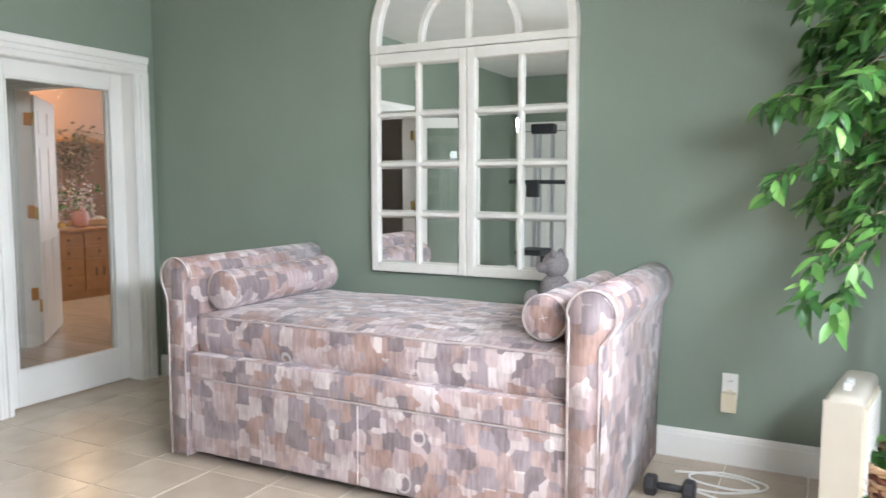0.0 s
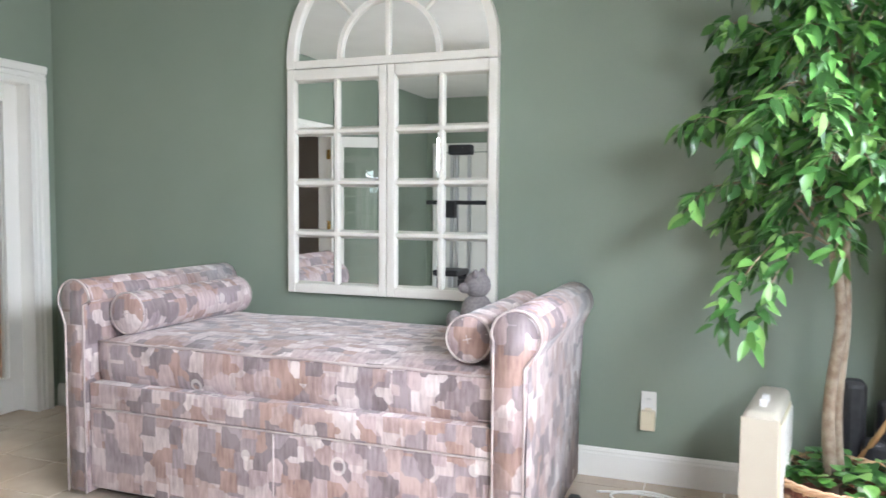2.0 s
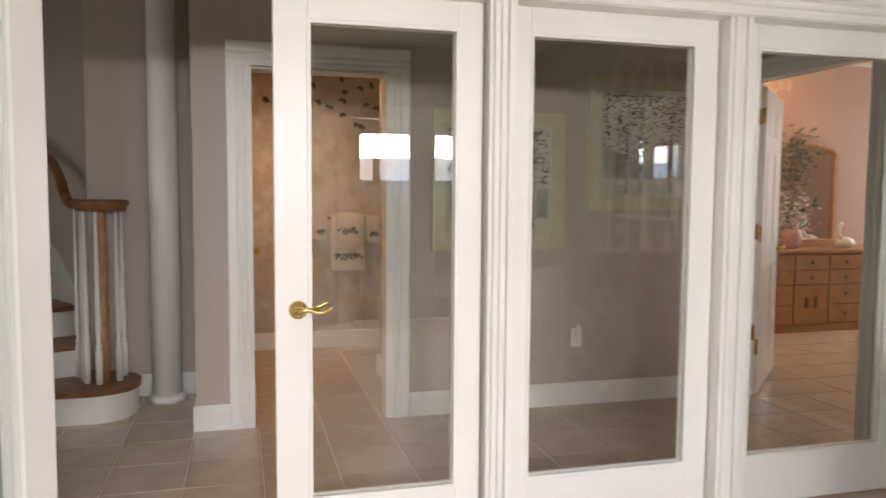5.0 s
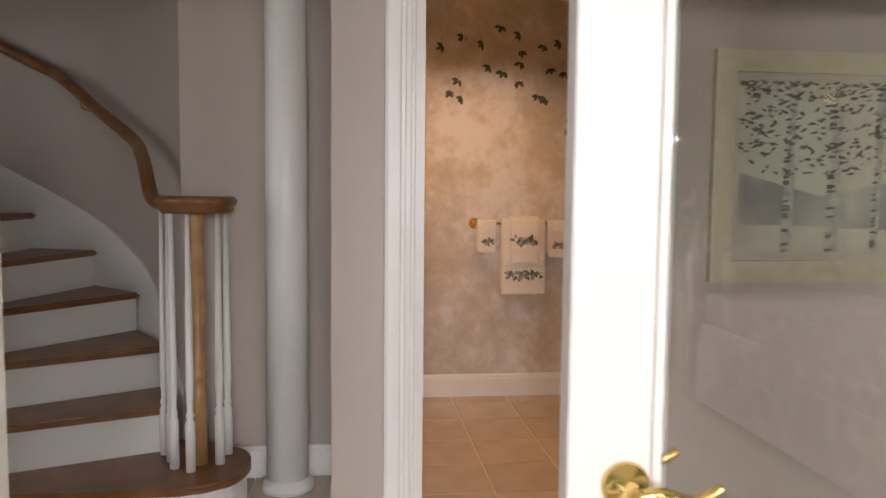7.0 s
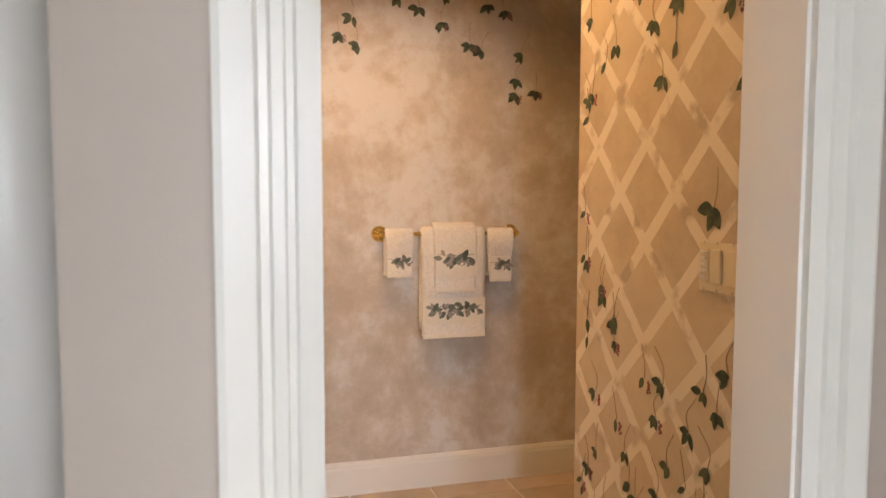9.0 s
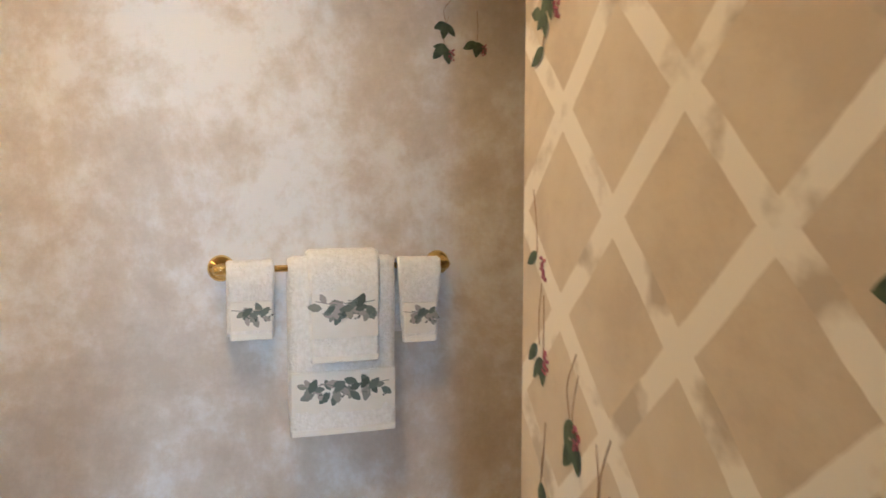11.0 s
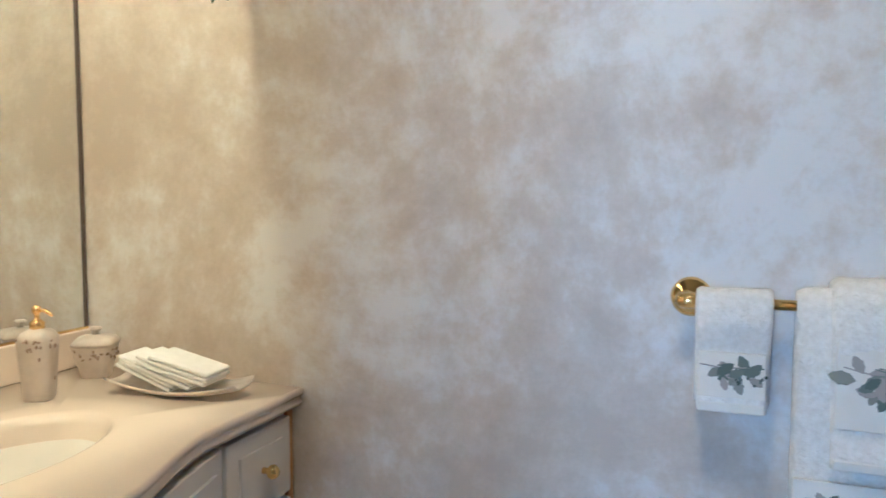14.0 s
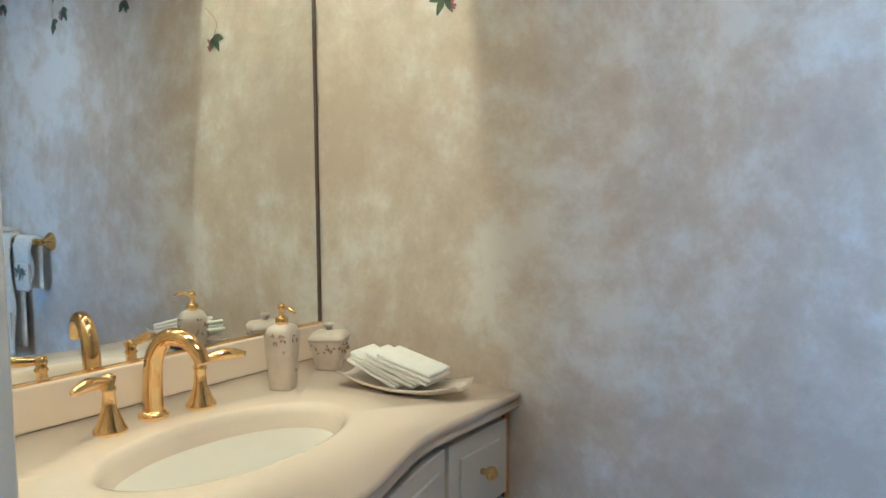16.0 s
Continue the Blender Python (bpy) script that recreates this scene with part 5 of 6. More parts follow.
def towel(name, y0, y1, front, back, band, thick, lift, label, bands=None, seed=0, taper=0.0):
    """A folded towel hung over the bar: a thick draped sheet, a woven band and a hem."""
    root = thing(name, (BX, (y0 + y1) / 2, BZ - front), label, "towel", "towels on the bar")
    r = 0.0105 + thick / 2 + lift
    path = []
    for k in range(13):
        path.append((BX - r * (1 + 0.10 * k / 12), BZ - back + back * k / 12))
    for k in range(1, 12):
        a = math.pi - math.pi * k / 12
        path.append((BX + r * math.cos(a), BZ + r * math.sin(a)))
    for k in range(25):
        path.append((BX + r + 0.006 * math.sin(k * 0.35), BZ - front * k / 24))
    bm = bmesh.new()
    NYt = 20
    rows = []
    for i, (x, z) in enumerate(path):
        p, q = path[max(i - 1, 0)], path[min(i + 1, len(path) - 1)]
        tx, tz = q[0] - p[0], q[1] - p[1]
        ln = math.hypot(tx, tz) or 1
        nx, nz = -tz / ln, tx / ln
        row = []
        for side in (1, -1):
            for j in range(NYt + 1):
                v = j / NYt
                e = min(1.0, (min(v, 1 - v) * 14) ** 0.5 + 0.25)
                f = i / len(path)
                y = y0 + (y1 - y0) * (v + (0.5 - v) * taper * max(0, f - 0.5) * 2)
                w = 0.0022 * noise.noise((y * 22 + seed, z * 16, side)) + 0.0012 * noise.noise((y * 70, z * 70, seed))
                o = side * thick / 2 * e + w
                row.append(bm.verts.new((x - nx * o, y, z - nz * o)))
        rows.append(row)
    W = NYt + 1
    for a, b in zip(rows, rows[1:]):
        for j in range(NYt):
            bm.faces.new((a[j], a[j + 1], b[j + 1], b[j]))
            bm.faces.new((a[W + j], b[W + j], b[W + j + 1], a[W + j + 1]))
        bm.faces.new((a[0], b[0], b[W], a[W]))
        bm.faces.new((a[NYt], a[W + NYt], b[W + NYt], b[NYt]))
    for rw in (rows[0], rows[-1]):
        for j in range(NYt):
            bm.faces.new((rw[j], rw[j + 1], rw[W + j + 1], rw[W + j]))
    part("cloth", bm, TERRY, root, "", True)
    xf = BX + r + thick / 2
    z1, z0 = BZ - front + band[1], BZ - front + band[0]
    wy0, wy1 = y0 + (y1 - y0) * taper * 0.5 + 0.002, y1 - (y1 - y0) * taper * 0.5 - 0.002
    bd = part("band", rbox(xf - 0.001, xf + 0.0055, wy0, wy1, z0, z1, 0.0018, 2), BAND, root, "smooth woven band printed with grey ivy")
    part("hem", rbox(xf - 0.002, xf + 0.007, wy0, wy1, BZ - front - 0.002, BZ - front + 0.016, 0.003, 2), BAND, root)
    rg = random.Random(seed + 30)
    bm = bmesh.new()
    hz = z1 - z0
    nclus = max(2, round((wy1 - wy0) / 0.066))
    for c in range(nclus):
        yc = wy0 + 0.024 + (wy1 - wy0 - 0.048) * (c + 0.5) / nclus
        for k in range(8):
            a = -1.57 + (k - 3.5) * 0.7 + rg.uniform(-0.25, 0.25)
            ln = min(hz * 0.40, 0.040) * rg.uniform(0.65, 1.1)
            cx, cz = yc + rg.uniform(-0.022, 0.022), z0 + hz * rg.uniform(0.46, 0.68)
            out = [(t / 7 * ln, 0.27 * ln * math.sin(math.pi * t / 7) ** 0.8 * (0.9 if t % 2 else 1.1)) for t in range(8)]
            pts = out + [(u, -v) for u, v in out[-2:0:-1]]
            bm.faces.new([bm.verts.new((xf + 0.0062 + 0.0003 * k, cx + u * math.cos(a) - v * math.sin(a), cz + u * math.sin(a) + v * math.cos(a))) for u, v in pts])
        sweep([(xf + 0.0062, yc - 0.035, z0 + hz * 0.72), (xf + 0.0062, yc, z0 + hz * 0.66), (xf + 0.0062, yc + 0.035, z0 + hz * 0.70)], 0.0011, 4, bm)
        for k in range(6):
            bmesh.ops.create_icosphere(bm, subdivisions=1, radius=0.003, matrix=Matrix.Translation((xf + 0.006, yc + 0.03 + rg.uniform(-0.01, 0.01), z0 + hz * 0.42 + rg.uniform(-0.008, 0.008))))
    part("ivy_print", bm, GREYLEAF, bd, "grey-green printed ivy")
    return root


towel("bath_towel", 1.303, 1.578, 0.43, 0.40, (0.055, 0.165), 0.020, 0.0, "large cream terry bath towel folded over the bar", seed=1)
towel("hand_towel", 1.350, 1.535, 0.238, 0.21, (0.062, 0.195), 0.018, 0.020, "cream hand towel laid over the bath towel", seed=2, taper=0.05)
towel("guest_towel", 1.153, 1.270, 0.173, 0.17, (0.022, 0.096), 0.013, 0.0, "small cream guest towel with ivy band", seed=3, taper=0.10)
towel("guest_towel", 1.587, 1.707, 0.202, 0.18, (0.022, 0.104), 0.013, 0.0, "small cream guest towel with ivy band, hung lower", seed=4, taper=0.22)

# vanity
VX0, VX1, VY0 = -7.871, -6.702, -0.225


def front(x):
    t = (x - VX0) / (VX1 - VX0)
    s = min(1, max(0, (t - 0.24) / 0.30))
    s2 = min(1, max(0, (0.80 - t) / 0.30))
    return 0.372 + 0.085 * s * s * (3 - 2 * s) * s2 * s2 * (3 - 2 * s2)


vt = thing("vanity_cabinet", (-7.43, 0.1, 0), "cream vanity cabinet with raised panel fronts and brass knobs", "cabinet")
xs = [VX0 + (VX1 - VX0) * k / 30 for k in range(31)]
poly = [(VX0 + 0.02, VY0), (VX1, VY0)] + [(x, front(x) - 0.035) for x in xs[::-1] if x > VX0 + 0.02] + [(VX0 + 0.02, front(VX0) - 0.035)]
part("body", prism(poly, 0.09, 0.806), CABINET, vt)
part("toe_kick", box(VX0 + 0.03, VX1, VY0, 0.28, 0, 0.09), DARK, vt)
part("end_strip", box(VX0, VX0 + 0.018, 0.20, 0.345, 0.0, 0.806), OAK, vt, "thin tan filler strip at the wall")


def drawer(x0, x1, z0, z1, name):
    y = (front(x0) + front(x1)) / 2 - 0.035
    ang = math.atan2(front(x1) - front(x0), x1 - x0)
    w = (x1 - x0) / math.cos(ang)
    bm = rbox(-w / 2, w / 2, 0, 0.018, z0, z1, 0.003, 2)
    ob = part(name, bm, CABINET, vt)
    bm = box(-w / 2 + 0.035, w / 2 - 0.035, 0.018, 0.024, z0 + 0.035, z1 - 0.035)
    fs = [f for f in bm.faces if f.normal.y > 0.9]
    bmesh.ops.inset_individual(bm, faces=fs, thickness=0.014, depth=0.004)
    mt = pose((x0 + x1) / 2, y, 0, 0, 0, math.degrees(ang))
    ob.matrix_basis = mt
    ob.matrix_parent_inverse = vt.matrix_basis.inverted()
    pn = part("raised_panel", bm, CABINET, ob)
    kb = part("knob", lathe([(0.007, 0.022), (0.006, 0.034), (0.013, 0.040), (0.015, 0.048), (0.010, 0.056), (0, 0.058)], 18, "y", (0, 0, (z0 + z1) / 2)), BRASS, ob, "brass knob", True)
    for o in (pn, kb):
        o.matrix_parent_inverse = Matrix.Identity(4)


for z0, z1 in ((0.635, 0.795), (0.455, 0.622), (0.275, 0.442), (0.105, 0.262)):
    drawer(VX0 + 0.025, -7.635, z0, z1, "drawer")
drawer(-7.62, -7.31, 0.105, 0.795, "cabinet_door")
drawer(-7.30, -6.99, 0.105, 0.795, "cabinet_door")
for z0, z1 in ((0.635, 0.795), (0.455, 0.622), (0.275, 0.442), (0.105, 0.262)):
    drawer(-6.975, -6.72, z0, z1, "drawer")

# top with an oval basin sunk into it
top = thing("countertop", (-7.43, 0.1, 0.806), "cream cultured marble top with moulded oval basin", "countertop")
CXb, CYb, RA, RB = -7.325, 0.116, 0.242, 0.138
bm = bmesh.new()
NA = 72


def edge_point(a):
    """Where a ray from the basin's centre leaves the top's outline."""
    c, s = math.cos(a), math.sin(a)
    lo, hi = 0.0, 1.5
    for _ in range(40):
        mid = (lo + hi) / 2
        x, y = CXb + c * mid, CYb + s * mid
        if VX0 <= x <= VX1 and VY0 <= y <= front(min(max(x, VX0), VX1)):
            lo = mid
        else:
            hi = mid
    return CXb + c * lo, CYb + s * lo


angles = sorted([2 * math.pi * k / NA for k in range(NA)] + [math.atan2(y - CYb, x - CXb) % (2 * math.pi) for x, y in ((VX0, VY0), (VX1, VY0), (VX1, front(VX1)), (VX0, front(VX0)))])
prof = [(1.10, 0.850), (1.05, 0.8495), (1.0, 0.846), (0.965, 0.832), (0.91, 0.805), (0.82, 0.770), (0.68, 0.737), (0.50, 0.714), (0.30, 0.702), (0.10, 0.698)]
rings = []
out_prof = [(-0.020, 0.806), (-0.006, 0.812), (0.0, 0.820), (-0.007, 0.826), (-0.007, 0.830), (0.002, 0.838), (0.0, 0.847), (-0.006, 0.850)]
for o, z in out_prof:
    row = []
    for a in angles:
        x, y = edge_point(a)
        fx = y >= front(min(max(x, VX0), VX1)) - 0.003
        row.append(bm.verts.new((x, y + (o if fx else 0), z)))
    rings.append(row)
for s, z in prof:
    rings.append([bm.verts.new((CXb + RA * s * math.cos(a), CYb + RB * s * math.sin(a), z)) for a in angles])
for a, b in zip(rings, rings[1:]):
    for i in range(len(angles)):
        j = (i + 1) % len(angles)
        bm.faces.new((a[i], a[j], b[j], b[i]))
bm.faces.new(rings[-1])
tp = part("slab", bm, CREAM, top, "", True)
part("drain", lathe([(0.022, 0.699), (0.022, 0.704), (0.015, 0.706), (0, 0.705)], 20, "z", (CXb, CYb, 0)), BRASS, top, "brass drain", True)
part("backsplash", rbox(VX0, VX1, VY0, VY0 + 0.018, 0.8505, 0.935, 0.004, 2), CREAM, top)
wm = thing("wall_mirror", (-7.43, -0.2, 0.937), "large frameless mirror above the backsplash", "mirror")
part("glass", box(VX0 + 0.004, VX1, VY0 - 0.001, VY0 + 0.006, 0.937, 2.30), MIRROR, wm)
part("edge", box(VX0, VX0 + 0.006, VY0, VY0 + 0.010, 0.936, 2.30), DARK, wm, "dark mirror edge")
part("channel", box(VX0, VX1, VY0 - 0.001, VY0 + 0.011, 0.9352, 0.940), BRASS, wm, "brass mirror channel")

# faucet set
fs_ = thing("faucet", (-7.32, -0.11, 0.85), "polished brass arched faucet with two lever handles", "faucet")


def base_bell(x, y, h=0.085):
    return lathe([(0.030, 0.850), (0.030, 0.855), (0.026, 0.860), (0.020, 0.875), (0.013, 0.895), (0.011, 0.850 + h - 0.012), (0.014, 0.850 + h - 0.006), (0.010, 0.850 + h), (0.013, 0.850 + h + 0.010), (0.009, 0.850 + h + 0.020), (0.0, 0.850 + h + 0.022)], 24, "z", (x, y, 0))


sp = part("spout", sweep(spline([(-7.318, -0.112, 0.85), (-7.318, -0.112, 0.90), (-7.320, -0.105, 0.965), (-7.326, -0.075, 1.005), (-7.336, -0.035, 1.008), (-7.345, -0.005, 0.985), (-7.349, 0.006, 0.962)], 6), [0.020 - 0.006 * k / 36 for k in range(37)], 16), BRASS, fs_, "arched brass spout", True)
part("collar", lathe([(0.028, 0.850), (0.028, 0.856), (0.022, 0.864), (0.0, 0.866)], 24, "z", (-7.318, -0.112, 0)), BRASS, fs_, "", True)
for x, y, w in ((-7.222, -0.098, 1), (-7.415, -0.098, -1)):
    hd = part("handle", base_bell(x, y), BRASS, fs_, "bell-shaped brass handle", True)
    pts = spline([(x - 0.012 * w, y, 0.948), (x + 0.02 * w, y + 0.01, 0.946), (x + 0.05 * w, y + 0.022, 0.950), (x + 0.085 * w, y + 0.035, 0.945)], 5)
    part("lever", sweep(pts, [0.005 + 0.007 * math.sin(math.pi * min(1, i / (len(pts) - 1)) ** 1.4) for i in range(len(pts))], 12), BRASS, hd, "", True)

# dispenser, jar, dish
CER = mat("printed_ceramic", (0.52, 0.46, 0.39), 0.3, col2=(0.62, 0.55, 0.47), scale=25, detail=5)
CERB = mat("ceramic_leaf_print", (0.26, 0.19, 0.14), 0.5, col2=(0.36, 0.27, 0.21), scale=40)


def square_pot(bm, x, y, prof, n=4, turn=0.5):
    rows = []
    for w, z in prof:
        row = []
        for k in range(16):
            a = 2 * math.pi * k / 16
            c, s = math.cos(a), math.sin(a)
            f = 1 / max(abs(c), abs(s)) ** 0.72
            row.append(bm.verts.new(Vector((x, y, z)) + Euler((0, 0, turn)).to_matrix() @ Vector((w * c * f, w * s * f, 0))))
        rows.append(row)
    for a, b in zip(rows, rows[1:]):
        for k in range(16):
            bm.faces.new((a[k], a[(k + 1) % 16], b[(k + 1) % 16], b[k]))
    bm.faces.new(rows[0][::-1])
    bm.faces.new(rows[-1])
    return bm


def sprigs(x, y, r, z, seed, parent, turn=0.5, n=26, tall=0.02):
    rg = random.Random(seed)
    bm = bmesh.new()
    for k in range(n):
        a = 2 * math.pi * rg.random()
        f = 1 / max(abs(math.cos(a)), abs(math.sin(a))) ** 0.72
        p = Euler((0, 0, turn)).to_matrix() @ Vector((r * f * math.cos(a), r * f * math.sin(a), 0))
        bmesh.ops.create_icosphere(bm, subdivisions=1, radius=1, matrix=Matrix.Translation((x + p.x, y + p.y, z + rg.uniform(-tall, tall))) @ Euler((rg.random() * 3, rg.random() * 3, rg.random() * 3)).to_matrix().to_4x4() @ Matrix.Diagonal((0.006, 0.003, 0.0022, 1)))
    return tagged(part("leaf_print", bm, CERB, parent), "small brown leaf print on the glaze", "", "", "stuff")


ds = thing("soap_dispenser", (-7.60, -0.06, 0.85), "square printed ceramic soap dispenser with brass pump", "dispenser")
b1 = part("bottle", square_pot(bmesh.new(), -7.600, -0.062, [(0.024, 0.850), (0.025, 0.855), (0.032, 0.955), (0.033, 0.972), (0.026, 0.985), (0.012, 0.992)]), CER, ds, "", True)
sprigs(-7.600, -0.062, 0.0325, 0.955, 3, b1)
sprigs(-7.600, -0.062, 0.0275, 0.88, 6, b1, n=8)
pm = part("pump", lathe([(0.014, 0.990), (0.014, 1.004), (0.010, 1.007), (0.005, 1.010), (0.005, 1.020), (0.009, 1.024), (0.008, 1.034), (0.0, 1.038)], 18, "z", (-7.600, -0.062, 0)), BRASS, ds, "brass pump", True)
part("nozzle", sweep([(-7.600, -0.062, 1.028), (-7.592, -0.030, 1.030), (-7.588, -0.008, 1.022)], [0.0045, 0.004, 0.003], 8), BRASS, pm, "", True)
jr = thing("covered_jar", (-7.79, -0.10, 0.85), "lidded printed ceramic jar in the corner", "jar")
b2 = part("jar", square_pot(bmesh.new(), -7.785, -0.105, [(0.027, 0.850), (0.028, 0.854), (0.043, 0.918), (0.043, 0.922)], turn=0.5), CER, jr, "", True)
sprigs(-7.785, -0.105, 0.041, 0.905, 9, b2, n=34, tall=0.012)
ld = part("lid", square_pot(bmesh.new(), -7.785, -0.105, [(0.045, 0.922), (0.045, 0.928), (0.036, 0.938), (0.010, 0.944)], turn=0.5), CER, jr, "pale lid", True)
part("finial", lathe([(0.008, 0.943), (0.006, 0.950), (0.013, 0.954), (0.013, 0.960), (0, 0.961)], 16, "z", (-7.785, -0.105, 0)), CER, ld, "", True)
dy = thing("towel_dish", (-7.74, 0.16, 0.85), "printed ceramic dish with upturned ends", "dish")
bm = bmesh.new()
rows = []
for i in range(15):
    u = i / 14 * 2 - 1
    row = []
    for j in range(7):
        v = j / 6 * 2 - 1
        lift = 0.020 * abs(u) ** 2.2 + 0.012 * abs(v) ** 3
        row.append(Vector((v * 0.052 * (1 - 0.18 * abs(u)), u * 0.145, 0.855 + lift)))
    rows.append(row)
mt = pose(-7.735, 0.165, 0, 0, 0, 8)
tv = [[bm.verts.new(mt @ q) for q in row] for row in rows]
bv = [[bm.verts.new(mt @ (q - Vector((0, 0, 0.005)))) for q in row] for row in rows]
for i in range(14):
    for j in range(6):
        bm.faces.new((tv[i][j], tv[i + 1][j], tv[i + 1][j + 1], tv[i][j + 1]))
        bm.faces.new((bv[i][j], bv[i][j + 1], bv[i + 1][j + 1], bv[i + 1][j]))
for i in range(14):
    for j in (0, 6):
        bm.faces.new((tv[i][j], bv[i][j], bv[i + 1][j], tv[i + 1][j]))
for j in range(6):
    for i in (0, 14):
        bm.faces.new((tv[i][j], tv[i][j + 1], bv[i][j + 1], bv[i][j]))
part("bowl", bm, CER, dy, "", True)
NAP = mat("white_napkin", (0.78, 0.77, 0.75), 0.9, col2=(0.83, 0.82, 0.80), scale=50, bump=0.6, bscale=200)
for k, (y, tilt, lab) in enumerate(((0.105, 20, "rolled"), (0.150, 17, "folded"), (0.185, 14, "folded"))):
    tw = thing("folded_washcloth", (-7.735, y, 0.86), "folded white washcloth lying in the dish", "towel", "washcloths in the dish")
    for q in range(3):
        bm = rbox(-0.043, 0.043, -0.068, 0.068, -0.007 + q * 0.010, 0.002 + q * 0.010, 0.004, 3)
        for v in bm.verts:
            v.co.z += 0.004 * noise.noise((v.co.x * 30, v.co.y * 30, k * 3 + q)) - 0.25 * v.co.y ** 2
            v.co.y += 0.006 * math.sin(q * 1.3)
        ob = part("fold", bm, NAP, tw, "", True)
        ob.matrix_basis = pose(-7.735, y, 0.890 + 0.006 * k, -tilt, 0, 6)
        ob.matrix_parent_inverse = tw.matrix_basis.inverted()

# ---- bedroom beyond ----
dr = thing("dresser", (-7.78, 6.2, 0), "long honey oak dresser with drawers and a central cupboard", "dresser")
DX0, DX1, DY0, DY1, DZ = -8.02, -7.53, 5.20, 7.20, 0.785
part("carcass", rbox(DX0, DX1, DY0, DY1, 0.06, DZ - 0.03, 0.004, 1), OAKD := mat("honey_oak", (0.34, 0.155, 0.05), 0.3, col2=(0.44, 0.215, 0.08), scale=10, detail=8), dr)
part("top", rbox(DX0 - 0.02, DX1 + 0.03, DY0 - 0.03, DY1 + 0.03, DZ - 0.03, DZ, 0.006, 2), OAKD, dr)
part("plinth", box(DX0, DX1 + 0.01, DY0, DY1, 0, 0.07), OAKD, dr)
for k in range(5):
    y0, y1 = DY0 + 0.02 + k * 0.392, DY0 + 0.02 + (k + 1) * 0.392 - 0.012
    rows_ = ((0.60, 0.735), (0.46, 0.588), (0.27, 0.448), (0.085, 0.258)) if k not in (1, 3) else ((0.60, 0.735), (0.46, 0.588), (0.085, 0.448))
    for z0, z1 in rows_:
        f = part("drawer", rbox(DX1, DX1 + 0.018, y0, y1, z0, z1, 0.004, 2), OAKD, dr)
        yc = (y0 + y1) / 2
        if z1 - z0 > 0.3:
            for yy in (yc - 0.05, yc + 0.05):
                part("pull", rbox(DX1 + 0.018, DX1 + 0.030, yy - 0.012, yy + 0.012, 0.24, 0.34, 0.004, 2), DARKDOOR, f, "dark pull")
        else:
            part("pull", lathe([(0.018, DX1 + 0.018), (0.014, DX1 + 0.028), (0, DX1 + 0.034)], 14, "x", (0, yc, (z0 + z1) / 2)), DARKDOOR, f, "dark knob")
dmr = thing("dresser_mirror", (-8.0, 5.97, 0.785), "arched oak dresser mirror standing on the dresser", "mirror")
cy, hw, z0, zt = 5.97, 0.475, 0.785, 1.70
for y in (cy - hw, cy + hw):
    part("post", rbox(-8.02, -7.97, y - 0.03, y + 0.03, z0, zt, 0.008, 2), OAKD, dmr)
part("bottom_rail", rbox(-8.02, -7.96, cy - hw, cy + hw, z0, z0 + 0.07, 0.006, 2), OAKD, dmr)
arcp = [(-7.995, cy + hw * math.cos(a * math.pi / 16), zt + 0.11 * math.sin(a * math.pi / 16)) for a in range(17)]
part("arched_rail", sweep(arcp, 0.030, 8), OAKD, dmr, "", True)
part("glass", prism([(cy - hw, z0 + 0.06), (cy + hw, z0 + 0.06)] + [(p[1], p[2]) for p in arcp], -8.01, -8.0, "x"), MIRROR, dmr)
vs = thing("vase_of_flowers", (-7.75, 5.75, 0.785), "pink ceramic vase of silk flowers on the dresser", "vase")
part("vase", lathe([(0.05, 0.787), (0.085, 0.825), (0.10, 0.895), (0.085, 0.955), (0.055, 0.985), (0.07, 1.005), (0.06, 1.005)], 24, "z", (-7.75, 5.75, 0)), PINK, vs, "", True)
PETAL = mat("silk_petals", (0.55, 0.40, 0.45), 0.8, col2=(0.62, 0.62, 0.66), scale=30, stops=(0.45, 0.55))
for name_, seed_, mt_, c_, spread, ln_ in (("blossoms", 2, PETAL, (-7.75, 5.75, 1.13), 0.22, 0.05), ("foliage", 3, LEAF, (-7.75, 5.75, 1.11), 0.24, 0.07)):
    rg = random.Random(seed_)
    bm = bmesh.new()
    for k in range(170 if name_ == "blossoms" else 50):
        v = Vector((rg.gauss(0, 0.4), rg.gauss(0, 0.5), rg.gauss(0, 0.45))) * spread
        leaf_shape(bm, Matrix.Translation(Vector(c_) + v) @ Euler((rg.random() * 6, rg.random() * 6, rg.random() * 6)).to_matrix().to_4x4(), ln_, ln_ * 0.6)
    part(name_, bm, mt_, vs, "", True)
wr = thing("dried_flower_swag", (-7.96, 5.93, 1.72), "dried flower swag draped over the mirror top", "wreath")
rg = random.Random(9)
bm = bmesh.new()
for k in range(240):
    v = Vector((rg.gauss(0, 0.03), rg.gauss(0, 0.12), rg.gauss(0, 0.09)))
    leaf_shape(bm, Matrix.Translation(Vector((-7.95, 5.91 + v.y, 1.76 + v.z)) + Vector((abs(v.x), 0, -0.2 * (k % 2)))) @ Euler((rg.random() * 6, rg.random() * 6, rg.random() * 6)).to_matrix().to_4x4(), 0.07, 0.035)
part("sprays", bm, mat("dried_sprays", (0.10, 0.10, 0.06), 0.8, col2=(0.34, 0.25, 0.20), scale=20), wr, "", True)
fg = thing("white_figurine", (-7.75, 6.39, 0.785), "small white porcelain swan on the dresser", "figurine")
